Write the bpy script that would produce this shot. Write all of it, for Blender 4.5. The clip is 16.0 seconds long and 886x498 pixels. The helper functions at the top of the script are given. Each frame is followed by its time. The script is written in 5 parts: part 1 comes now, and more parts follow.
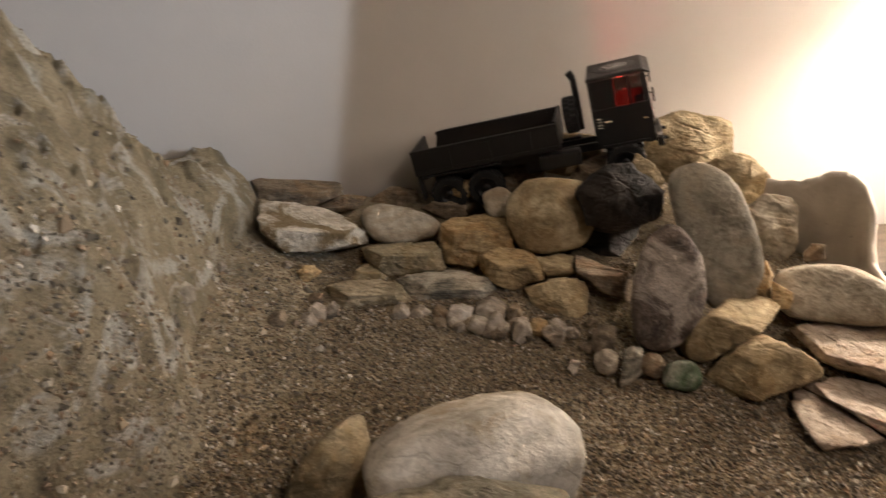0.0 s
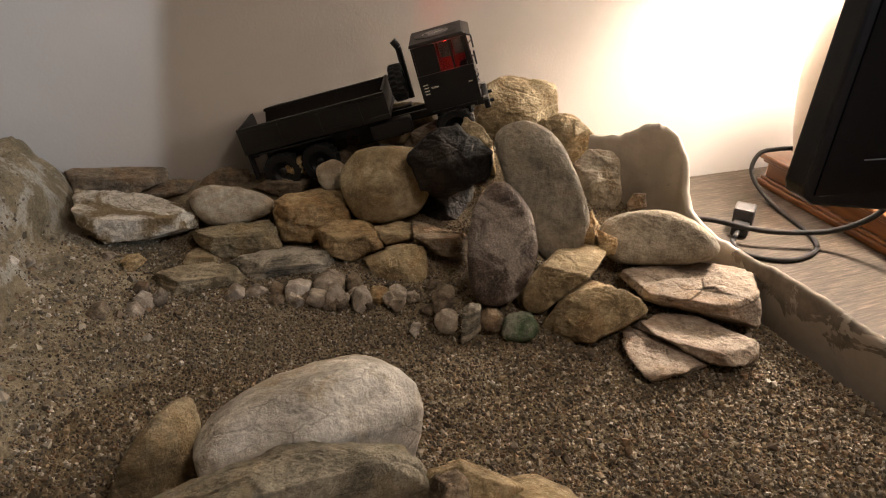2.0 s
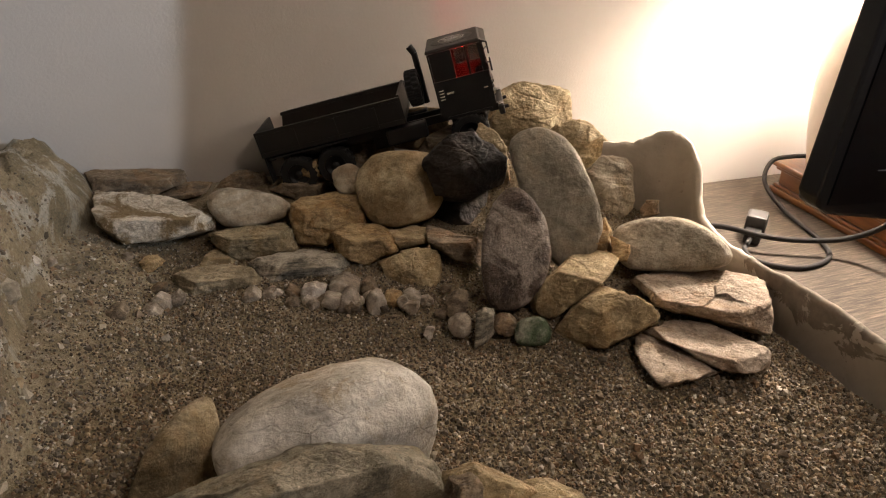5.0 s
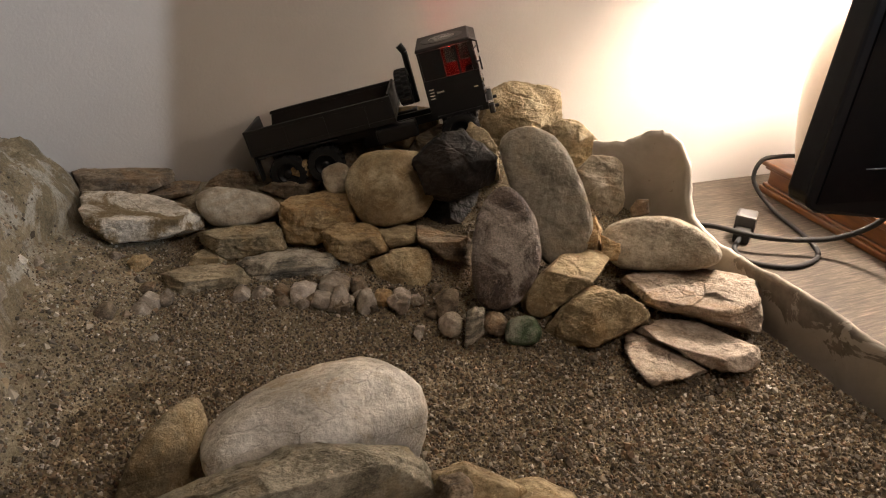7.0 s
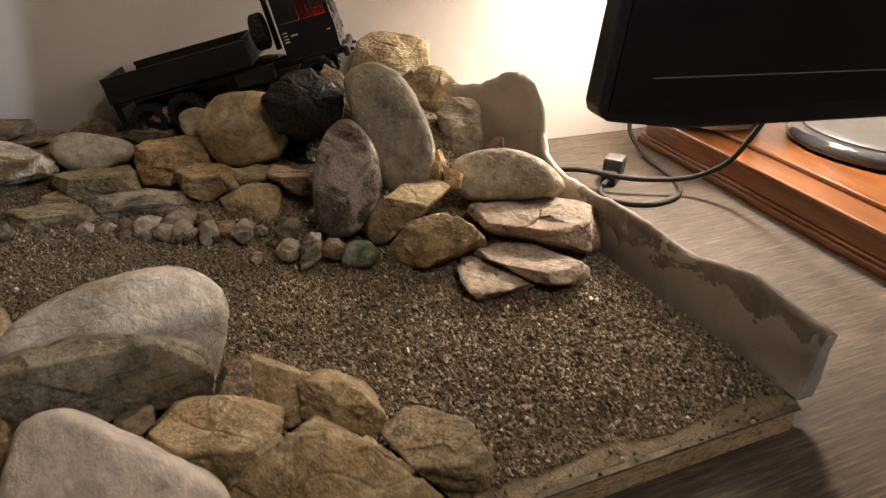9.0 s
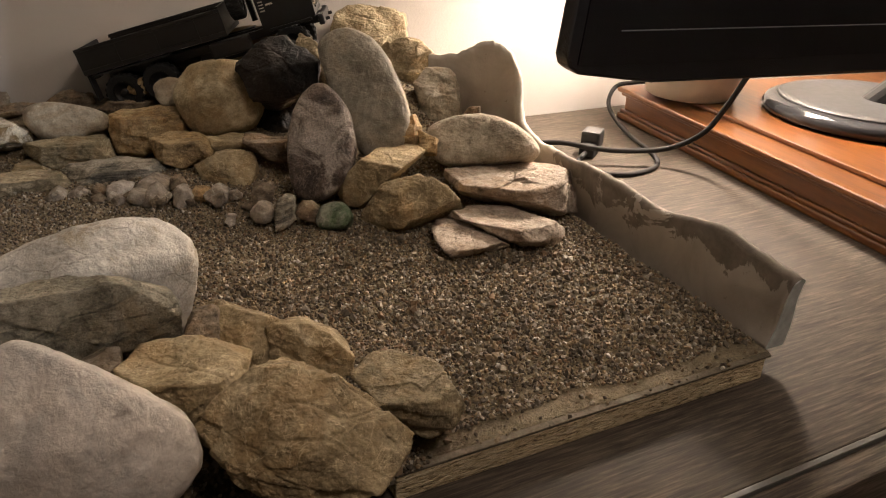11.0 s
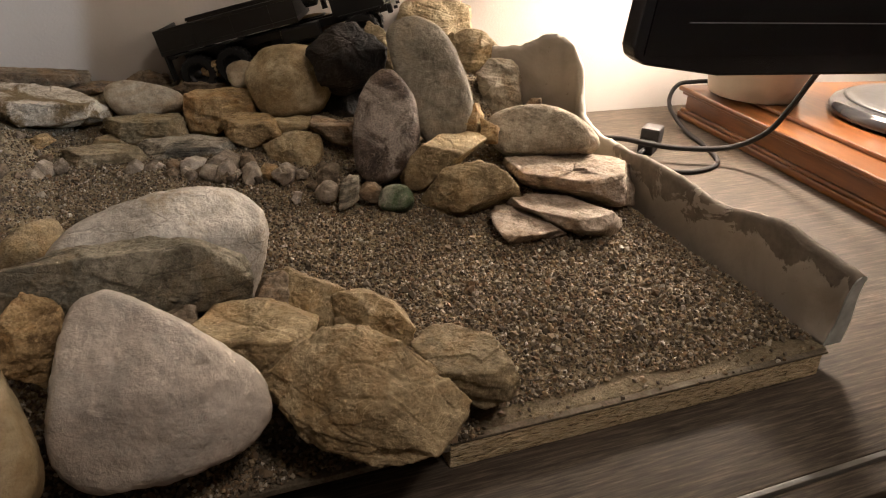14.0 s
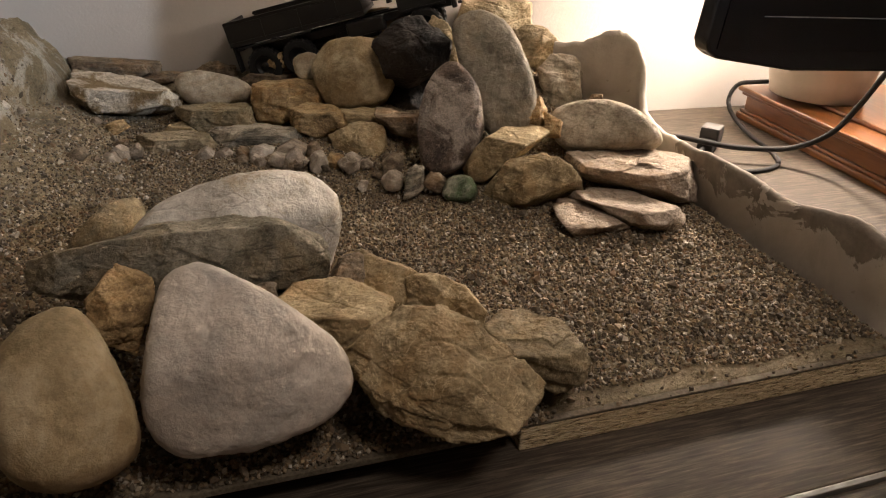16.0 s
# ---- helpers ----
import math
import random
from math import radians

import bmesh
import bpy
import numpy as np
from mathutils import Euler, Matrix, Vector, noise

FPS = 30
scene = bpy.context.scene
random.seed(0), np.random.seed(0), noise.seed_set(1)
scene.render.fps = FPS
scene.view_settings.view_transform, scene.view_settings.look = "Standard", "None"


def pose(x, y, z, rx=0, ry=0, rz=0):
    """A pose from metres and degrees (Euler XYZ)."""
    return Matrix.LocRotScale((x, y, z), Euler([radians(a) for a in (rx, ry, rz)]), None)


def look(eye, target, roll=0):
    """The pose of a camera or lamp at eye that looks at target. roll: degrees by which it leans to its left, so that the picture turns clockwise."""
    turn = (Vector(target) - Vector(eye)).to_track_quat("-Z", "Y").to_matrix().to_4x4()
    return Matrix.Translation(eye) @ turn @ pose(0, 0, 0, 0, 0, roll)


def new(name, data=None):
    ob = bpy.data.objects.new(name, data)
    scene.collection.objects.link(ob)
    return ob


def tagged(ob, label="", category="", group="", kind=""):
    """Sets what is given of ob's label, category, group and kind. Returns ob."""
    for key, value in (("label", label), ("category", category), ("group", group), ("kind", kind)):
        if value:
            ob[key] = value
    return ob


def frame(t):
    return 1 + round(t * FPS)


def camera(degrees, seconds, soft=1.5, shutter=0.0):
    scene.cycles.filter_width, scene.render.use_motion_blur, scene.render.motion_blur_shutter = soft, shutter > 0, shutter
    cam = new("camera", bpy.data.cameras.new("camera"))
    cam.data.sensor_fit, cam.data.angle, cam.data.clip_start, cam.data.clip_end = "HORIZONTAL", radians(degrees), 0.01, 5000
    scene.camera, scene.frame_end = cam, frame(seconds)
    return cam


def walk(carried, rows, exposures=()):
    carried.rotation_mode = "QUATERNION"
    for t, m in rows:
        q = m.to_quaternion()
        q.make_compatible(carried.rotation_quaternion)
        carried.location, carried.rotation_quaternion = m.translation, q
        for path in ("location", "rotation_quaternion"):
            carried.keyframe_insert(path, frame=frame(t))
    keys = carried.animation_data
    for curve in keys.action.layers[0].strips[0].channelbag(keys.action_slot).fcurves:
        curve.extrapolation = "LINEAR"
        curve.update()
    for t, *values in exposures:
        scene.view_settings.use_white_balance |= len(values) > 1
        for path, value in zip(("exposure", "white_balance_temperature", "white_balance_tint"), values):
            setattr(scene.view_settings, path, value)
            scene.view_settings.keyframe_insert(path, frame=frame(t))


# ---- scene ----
# ---------------------------------------------------------------- camera
cam = camera(60.3, 16.0, 1.1, 0.4)
METRES, EYE, TILT, LEAN, TURN = 0.65, 1.4, -25.0, -2.0, -12.0
ROWS = [
    (0.0, 0.0, 0.0, 0.0, 0.0, 0.0, -0.0),
    (0.5, 0.083, -0.0071, -0.0441, -4.3, -0.55, 2.52),
    (1.0, 0.0761, 0.0133, -0.0569, -7.67, -0.91, 3.88),
    (1.5, 0.0794, 0.0187, -0.0524, -9.46, -1.12, 4.59),
    (2.0, 0.065, 0.0131, -0.0491, -10.12, -1.18, 4.72),
    (2.5, 0.0532, 0.0123, -0.0496, -10.26, -1.16, 4.61),
    (3.0, 0.0437, 0.0109, -0.0511, -10.15, -1.12, 4.33),
    (3.5, 0.0474, 0.0054, -0.0474, -9.8, -1.06, 4.29),
    (4.0, 0.0425, 0.0006, -0.0478, -9.46, -0.97, 4.09),
    (4.5, 0.0511, -0.0032, -0.0434, -9.34, -0.96, 4.12),
    (7.0, 0.0544, 0.002, -0.046, -10.08, -0.97, 4.13),
    (7.5, 0.0902, 0.0062, -0.05, -10.35, -1.06, 4.37),
    (8.0, 0.2025, -0.0152, -0.062, -10.83, -1.17, 4.95),
    (8.5, 0.3209, -0.0429, -0.1378, -11.83, -1.3, 5.51),
    (9.0, 0.2907, -0.1045, -0.2115, -12.97, -1.68, 5.76),
    (9.5, 0.3059, -0.1094, -0.2834, -13.74, -1.79, 6.59),
    (10.0, 0.2991, -0.0982, -0.29, -14.4, -1.86, 6.55),
    (12.5, 0.3359, -0.147, -0.3133, -12.0, -1.57, 5.28),
    (13.0, 0.3038, -0.1492, -0.3192, -11.57, -1.58, 4.76),
    (13.5, 0.2974, -0.1474, -0.3237, -10.73, -1.47, 4.42),
    (14.0, 0.28, -0.1437, -0.3284, -10.12, -1.47, 3.97),
    (14.5, 0.2731, -0.1416, -0.3342, -9.5, -1.41, 3.65),
    (15.0, 0.2639, -0.1424, -0.343, -8.89, -1.37, 3.37),
    (15.5, 0.2322, -0.1444, -0.3523, -8.27, -1.27, 2.99),
    (16.0, 0.2238, -0.1535, -0.351, -7.2, -1.14, 2.58),
]
walk(cam, [(t, pose(0, 0, EYE, TILT, LEAN, TURN) @ pose(METRES * x, METRES * y, METRES * z, 90 + pitch, roll, yaw)) for t, x, y, z, yaw, pitch, roll in ROWS],
     [(0.0, 0.3), (0.6, 0.2), (1.5, 0.12), (3.0, 0.08), (8.0, 0.09), (12.5, 0.15), (16.0, 0.22)])

# ---------------------------------------------------------------- world and lamps
world = bpy.data.worlds.new("room_dusk")
scene.world = world
world.use_nodes = True
world.node_tree.nodes["Background"].inputs[0].default_value = (0.55, 0.62, 0.8, 1)
world.node_tree.nodes["Background"].inputs[1].default_value = 0.02


def lamp(name, kind, place, watts, colour, radius):
    data = bpy.data.lights.new(name, kind)
    data.energy, data.color = watts, colour
    if kind == "AREA":
        data.size = radius
    else:
        data.shadow_soft_size = radius
    ob = new(name, data)
    ob.location = place
    return ob


BULB = (1.49, 1.10, 1.45)            # table lamp behind the television
COOL_SPOT = (2.6, -1.835, 2.22)   # unseen spot across the room, added for the cool light on the wall
lamp("table_lamp_bulb", "POINT", BULB, 92.0, (1.0, 0.85, 0.73), 0.045)
spot = lamp("cool_wall_spot", "SPOT", COOL_SPOT, 330.0, (0.76, 0.86, 1.0), 0.05)
spot.matrix_basis = look(COOL_SPOT, (-0.46, 1.34, 1.42))
spot.data.spot_size, spot.data.spot_blend = radians(26), 1.0
# unseen warm fill, added to brighten stone fronts and gravel; no known lamp
room = lamp("fill_light", "AREA", (0.6, -0.6, 2.42), 9.0, (1.0, 0.845, 0.74), 0.35)

# ---------------------------------------------------------------- materials
MATS = {}


def nodes_of(name):
    m = bpy.data.materials.new(name)
    m.use_nodes = True
    t = m.node_tree
    return m, t, t.nodes["Principled BSDF"]


def link(t, a, b):
    t.links.new(a, b)


def noise_node(t, vec, scale, detail=6.0, rough=0.6, dist=0.0):
    n = t.nodes.new("ShaderNodeTexNoise")
    n.inputs["Scale"].default_value = scale
    n.inputs["Detail"].default_value = detail
    n.inputs["Roughness"].default_value = rough
    n.inputs["Distortion"].default_value = dist
    link(t, vec, n.inputs["Vector"])
    return n.outputs["Fac"]


def ramp_node(t, fac, stops):
    r = t.nodes.new("ShaderNodeValToRGB")
    e = r.color_ramp.elements
    while len(e) < len(stops):
        e.new(0.5)
    for k, (p, c) in enumerate(stops):
        e[k].position = p
        e[k].color = (*c, 1) if len(c) == 3 else c
    link(t, fac, r.inputs[0])
    return r.outputs[0]


def mix_node(t, fac, a, b, mode="MIX"):
    m = t.nodes.new("ShaderNodeMix")
    m.data_type, m.blend_type = "RGBA", mode
    for s, v in ((m.inputs[0], fac), (m.inputs[6], a), (m.inputs[7], b)):
        if isinstance(v, (int, float)):
            s.default_value = v
        elif isinstance(v, tuple):
            s.default_value = (*v, 1)
        else:
            link(t, v, s)
    return m.outputs[2]


def bump_node(t, b, height, strength, dist, chain=None):
    n = t.nodes.new("ShaderNodeBump")
    n.inputs["Strength"].default_value = strength
    n.inputs["Distance"].default_value = dist
    link(t, height, n.inputs["Height"])
    if chain:
        link(t, chain, n.inputs["Normal"])
    link(t, n.outputs[0], b.inputs["Normal"])
    return n.outputs[0]


def coords(t, which="Object", scale=(1, 1, 1)):
    c = t.nodes.new("ShaderNodeTexCoord")
    m = t.nodes.new("ShaderNodeMapping")
    m.inputs["Scale"].default_value = scale
    link(t, c.outputs[which], m.inputs[0])
    return m.outputs[0]


def plain(name, colour, rough=0.5, metal=0.0, speck=0.0, scale=60.0, bump=0.0):
    """A paint, plastic or metal with slight unevenness."""
    m, t, b = nodes_of(name)
    v = coords(t)
    n = noise_node(t, v, scale, 4.0)
    lo = tuple(c * (1 - speck) for c in colour)
    hi = tuple(min(1, c * (1 + speck)) for c in colour)
    link(t, ramp_node(t, n, [(0.3, lo), (0.7, hi)]), b.inputs["Base Color"])
    r = t.nodes.new("ShaderNodeMapRange")
    spread = min(0.11, 0.2 * rough)
    r.inputs[3].default_value, r.inputs[4].default_value = rough - spread, min(1, rough + spread)
    link(t, n, r.inputs[0])
    link(t, r.outputs[0], b.inputs["Roughness"])
    b.inputs["Metallic"].default_value = metal
    if bump:
        bump_node(t, b, noise_node(t, v, scale * 4, 4.0), bump, 0.001)
    MATS[name] = m
    return m


def stone(name, dark, mid, light, stain=None, amount=0.4, rough=0.75, layers=0.0, grain=420.0, vein=0.0, pits=0.8, gritty=0.7, crack=0.0, spread=0.0):
    """Natural stone: broad blotches, mottling, stains, veins, fine grain and pitted relief."""
    m, t, b = nodes_of(name)
    v = coords(t)
    info = t.nodes.new("ShaderNodeObjectInfo")
    add = t.nodes.new("ShaderNodeVectorMath")
    add.operation = "ADD"
    comb = t.nodes.new("ShaderNodeCombineXYZ")
    mul = t.nodes.new("ShaderNodeMath")
    mul.operation = "MULTIPLY"
    mul.inputs[1].default_value = 7.0
    link(t, info.outputs["Random"], mul.inputs[0])
    for k in range(3):
        link(t, mul.outputs[0], comb.inputs[k])
    link(t, v, add.inputs[0])
    link(t, comb.outputs[0], add.inputs[1])
    v = add.outputs[0]
    broad = noise_node(t, v, 18.0, 10.0, 0.72, 0.4)
    col = ramp_node(t, broad, [(0.36, dark), (0.49, mid), (0.62, light)])
    if layers:
        lay = t.nodes.new("ShaderNodeMapping")
        lay.inputs["Scale"].default_value = (14, 14, 170)
        lay.inputs["Rotation"].default_value = (0.12, 0.08, 0)
        link(t, v, lay.inputs[0])
        ln = noise_node(t, lay.outputs[0], 1.0, 7.0, 0.7, 0.5)
        col = mix_node(t, layers, col, ramp_node(t, ln, [(0.36, dark), (0.6, light)]))
    mott = noise_node(t, v, 75.0, 6.0, 0.7)
    col = mix_node(t, min(1.0, 0.2 + 0.9 * gritty), col, ramp_node(t, mott, [(0.34, (0.42, 0.4, 0.37)), (0.54, (1, 1, 1))]), "MULTIPLY")
    if stain:
        sn = noise_node(t, v, 13.0, 9.0, 0.68, 0.8)
        sf = ramp_node(t, sn, [(0.5 - spread, (0, 0, 0)), (0.6 - 1.6 * spread, (amount, amount, amount))])
        col = mix_node(t, sf, col, stain)
    if vein:
        vn = noise_node(t, v, 24.0, 7.0, 0.6, 1.2)
        vf = ramp_node(t, vn, [(0.485, (0, 0, 0)), (0.5, (vein, vein, vein)), (0.515, (0, 0, 0))])
        col = mix_node(t, vf, col, tuple(min(1, c * 1.6 + 0.04) for c in light))
    line = where = None
    if crack:
        warp = t.nodes.new("ShaderNodeTexNoise")
        warp.inputs["Scale"].default_value = 30.0
        warp.inputs["Detail"].default_value = 5.0
        link(t, v, warp.inputs["Vector"])
        pull = t.nodes.new("ShaderNodeVectorMath")
        pull.operation = "MULTIPLY_ADD"
        pull.inputs[1].default_value = (0.045, 0.045, 0.02)
        link(t, warp.outputs["Color"], pull.inputs[0])
        link(t, v, pull.inputs[2])
        flat = t.nodes.new("ShaderNodeMapping")
        flat.inputs["Scale"].default_value = (1.0, 1.0, 2.2)
        link(t, pull.outputs[0], flat.inputs[0])
        vor = t.nodes.new("ShaderNodeTexVoronoi")
        vor.feature = "DISTANCE_TO_EDGE"
        vor.inputs["Scale"].default_value = 19.0
        link(t, flat.outputs[0], vor.inputs["Vector"])
        line = ramp_node(t, vor.outputs["Distance"], [(0.0, (0, 0, 0)), (0.05, (1, 1, 1))])
        where = ramp_node(t, noise_node(t, v, 16.0, 2.0), [(0.42, (0, 0, 0)), (0.56, (crack, crack, crack))])
        col = mix_node(t, where, col, mix_node(t, 1.0, col, ramp_node(t, line, [(0.0, (0.28, 0.25, 0.22)), (1.0, (1, 1, 1))]), "MULTIPLY"))
    fine = noise_node(t, v, grain, 3.0, 0.7)
    ff = ramp_node(t, fine, [(0.3, (0.5, 0.5, 0.5)), (0.52, (1, 1, 1))])
    col = mix_node(t, gritty, col, ff, "MULTIPLY")
    spk = noise_node(t, v, 150.0, 3.0, 0.6)
    sp = ramp_node(t, spk, [(0.64, (0, 0, 0)), (0.72, (0.57 * gritty, 0.57 * gritty, 0.57 * gritty))])
    col = mix_node(t, sp, col, tuple(min(1, c * 1.35) for c in light))
    link(t, col, b.inputs["Base Color"])
    rr = t.nodes.new("ShaderNodeMapRange")
    rr.inputs[3].default_value, rr.inputs[4].default_value = rough - 0.12, rough + 0.14
    link(t, mott, rr.inputs[0])
    link(t, rr.outputs[0], b.inputs["Roughness"])
    b.inputs["Specular IOR Level"].default_value = 0.3
    first = bump_node(t, b, noise_node(t, v, 70.0, 10.0, 0.66), pits, 0.0058)
    if line:
        first = bump_node(t, b, mix_node(t, where, (1, 1, 1), line), 0.5, 0.003, first)
    bump_node(t, b, fine, 0.6, 0.0016, first)
    MATS[name] = m
    return m


stone("brown", (0.07, 0.05, 0.033), (0.19, 0.14, 0.09), (0.36, 0.285, 0.195), (0.28, 0.16, 0.07), 0.45, 0.8, 0.4, crack=0.16)
stone("ochre", (0.15, 0.092, 0.038), (0.39, 0.265, 0.125), (0.6, 0.45, 0.245), (0.4, 0.21, 0.07), 0.5, 0.75, 0.3, vein=0.2, crack=0.16)
stone("tan", (0.17, 0.122, 0.06), (0.385, 0.295, 0.162), (0.54, 0.435, 0.268), (0.33, 0.215, 0.095), 0.55, 0.78, 0.22, vein=0.4, crack=0.12, gritty=0.5)
stone("olive", (0.095, 0.072, 0.036), (0.255, 0.2, 0.112), (0.41, 0.335, 0.21), (0.25, 0.165, 0.07), 0.5, 0.75, 0.35, vein=0.25, crack=0.16)
stone("crusted", (0.42, 0.35, 0.255), (0.62, 0.54, 0.42), (0.76, 0.69, 0.57), (0.22, 0.155, 0.08), 1.0, 0.85, 0.1, pits=0.9, crack=0.3, spread=0.02)
stone("pale", (0.24, 0.2, 0.145), (0.4, 0.345, 0.258), (0.53, 0.465, 0.36), (0.27, 0.185, 0.1), 0.45, 0.75, pits=0.5, gritty=0.45)
stone("chip", (0.26, 0.21, 0.165), (0.5, 0.43, 0.35), (0.66, 0.6, 0.51), (0.2, 0.14, 0.085), 0.5, 0.75, pits=0.6, gritty=0.5)
stone("chip2", (0.14, 0.11, 0.08), (0.34, 0.28, 0.21), (0.5, 0.435, 0.35), (0.15, 0.1, 0.06), 0.5, 0.75, pits=0.6, gritty=0.5)
stone("cream", (0.2, 0.15, 0.08), (0.34, 0.268, 0.155), (0.49, 0.405, 0.265), (0.28, 0.185, 0.085), 0.5, 0.75, vein=0.2, pits=0.6, gritty=0.5, crack=0.1)
stone("cream2", (0.2, 0.145, 0.072), (0.315, 0.24, 0.132), (0.4, 0.325, 0.205), (0.24, 0.155, 0.07), 0.5, 0.7, pits=0.12, gritty=0.25)
stone("black", (0.004, 0.0035, 0.003), (0.009, 0.0075, 0.006), (0.026, 0.021, 0.016), (0.06, 0.042, 0.028), 0.35, 0.62, 0.25, crack=0.28)
stone("grey", (0.14, 0.12, 0.085), (0.225, 0.195, 0.145), (0.315, 0.28, 0.215), (0.31, 0.245, 0.155), 0.4, 0.65, pits=0.35, gritty=0.4)
stone("purple", (0.04, 0.026, 0.018), (0.1, 0.07, 0.05), (0.2, 0.155, 0.122), (0.44, 0.38, 0.32), 0.7, 0.55, vein=0.3, pits=0.7, gritty=1.0, spread=0.015)
stone("green", (0.11, 0.082, 0.042), (0.32, 0.248, 0.145), (0.5, 0.41, 0.27), (0.12, 0.095, 0.05), 0.5, 0.7, 0.35, crack=0.16)
stone("slate", (0.022, 0.021, 0.016), (0.085, 0.074, 0.052), (0.42, 0.37, 0.28), (0.55, 0.48, 0.37), 0.75, 0.65, 0.6, crack=0.4)
stone("greenst", (0.035, 0.052, 0.026), (0.085, 0.125, 0.06), (0.28, 0.275, 0.21), (0.38, 0.36, 0.29), 0.45, 0.5)
stone("sand", (0.31, 0.265, 0.195), (0.45, 0.395, 0.305), (0.57, 0.51, 0.41), (0.4, 0.305, 0.195), 0.35, 0.85, grain=260.0, pits=0.7, gritty=0.6)
stone("sand2", (0.22, 0.165, 0.112), (0.41, 0.325, 0.248), (0.56, 0.47, 0.375), (0.34, 0.22, 0.12), 0.5, 0.8, 0.3, vein=0.2, crack=0.16)
stone("sand3", (0.14, 0.11, 0.078), (0.3, 0.25, 0.18), (0.46, 0.4, 0.31), (0.22, 0.145, 0.08), 0.45, 0.75, 0.3, crack=0.16)
stone("white", (0.31, 0.27, 0.21), (0.52, 0.47, 0.39), (0.67, 0.62, 0.53), (0.33, 0.255, 0.155), 0.75, 0.6, vein=0.15, pits=0.4, gritty=0.3, crack=0.3)
stone("white2", (0.44, 0.385, 0.325), (0.54, 0.48, 0.41), (0.61, 0.55, 0.475), (0.36, 0.335, 0.3), 0.6, 0.65, pits=0.16, gritty=0.12, vein=0.06)
stone("greyslab", (0.13, 0.112, 0.075), (0.25, 0.22, 0.155), (0.38, 0.335, 0.245), (0.24, 0.175, 0.09), 0.5, 0.75, 0.25, pits=0.9, crack=0.35)


def wall_paint():
    m, t, b = nodes_of("wall_paint")
    v = coords(t, "Object")
    col = ramp_node(t, noise_node(t, v, 2.5, 6.0), [(0.3, (0.46, 0.425, 0.385)), (0.7, (0.52, 0.483, 0.442))])
    scuff = ramp_node(t, noise_node(t, v, 26.0, 3.0), [(0.7, (0, 0, 0)), (0.76, (0.12, 0.12, 0.12))])
    link(t, mix_node(t, scuff, col, (0.5, 0.46, 0.4)), b.inputs["Base Color"])
    b.inputs["Roughness"].default_value = 0.9
    bump_node(t, b, noise_node(t, v, 180.0, 5.0), 0.25, 0.0015)
    MATS["wall_paint"] = m


def desk_wood():
    m, t, b = nodes_of("desk_wood")
    grain = noise_node(t, coords(t, "Object", (5, 75, 75)), 3.0, 8.0, 0.7, 0.4)
    fine = noise_node(t, coords(t, "Object", (9, 230, 230)), 3.0, 4.0, 0.6, 0.2)
    broad = noise_node(t, coords(t, "Object", (1.2, 11, 11)), 2.0, 5.0, 0.6, 0.8)
    c = ramp_node(t, grain, [(0.34, (0.024, 0.020, 0.014)), (0.5, (0.072, 0.058, 0.044)), (0.66, (0.176, 0.141, 0.107))])
    c = mix_node(t, 0.3, c, ramp_node(t, broad, [(0.35, (0.032, 0.025, 0.018)), (0.65, (0.093, 0.075, 0.056))]))
    c = mix_node(t, 0.6, c, ramp_node(t, fine, [(0.4, (0.5, 0.48, 0.45)), (0.6, (1, 1, 1))]), "MULTIPLY")
    link(t, c, b.inputs["Base Color"])
    b.inputs["Roughness"].default_value = 0.7
    b.inputs["Specular IOR Level"].default_value = 0.14
    bump_node(t, b, grain, 0.3, 0.001)
    MATS["desk_wood"] = m


def orange_wood():
    m, t, b = nodes_of("orange_wood")
    v = coords(t, "Object", (30, 2.5, 30))
    grain = noise_node(t, v, 2.5, 7.0, 0.65, 0.6)
    c = ramp_node(t, grain, [(0.28, (0.078, 0.023, 0.0045)), (0.5, (0.148, 0.049, 0.0095)), (0.75, (0.225, 0.085, 0.018))])
    link(t, c, b.inputs["Base Color"])
    b.inputs["Roughness"].default_value = 0.32
    b.inputs["Coat Weight"].default_value = 0.3
    b.inputs["Coat Roughness"].default_value = 0.2
    bump_node(t, b, grain, 0.12, 0.0008)
    MATS["orange_wood"] = m


def chipboard():
    m, t, b = nodes_of("chipboard")
    v = coords(t, "Object", (30, 30, 150))
    n = noise_node(t, v, 2.2, 5.0, 0.75, 1.2)
    vor = t.nodes.new("ShaderNodeTexVoronoi")
    vor.inputs["Scale"].default_value = 2.6
    link(t, v, vor.inputs["Vector"])
    c = ramp_node(t, n, [(0.36, (0.035, 0.022, 0.012)), (0.42, (0.46, 0.34, 0.18)), (0.5, (0.72, 0.57, 0.34)), (0.64, (0.84, 0.72, 0.5))])
    flake = t.nodes.new("ShaderNodeSeparateColor")
    link(t, vor.outputs["Color"], flake.inputs[0])
    c = mix_node(t, 0.35, c, ramp_node(t, flake.outputs[0], [(0.0, (0.2, 0.16, 0.12)), (0.3, (1, 1, 1))]), "MULTIPLY")
    link(t, c, b.inputs["Base Color"])
    b.inputs["Roughness"].default_value = 0.9
    f = bump_node(t, b, vor.outputs["Distance"], 0.7, 0.004)
    bump_node(t, b, n, 0.9, 0.004, f)
    MATS["chipboard"] = m


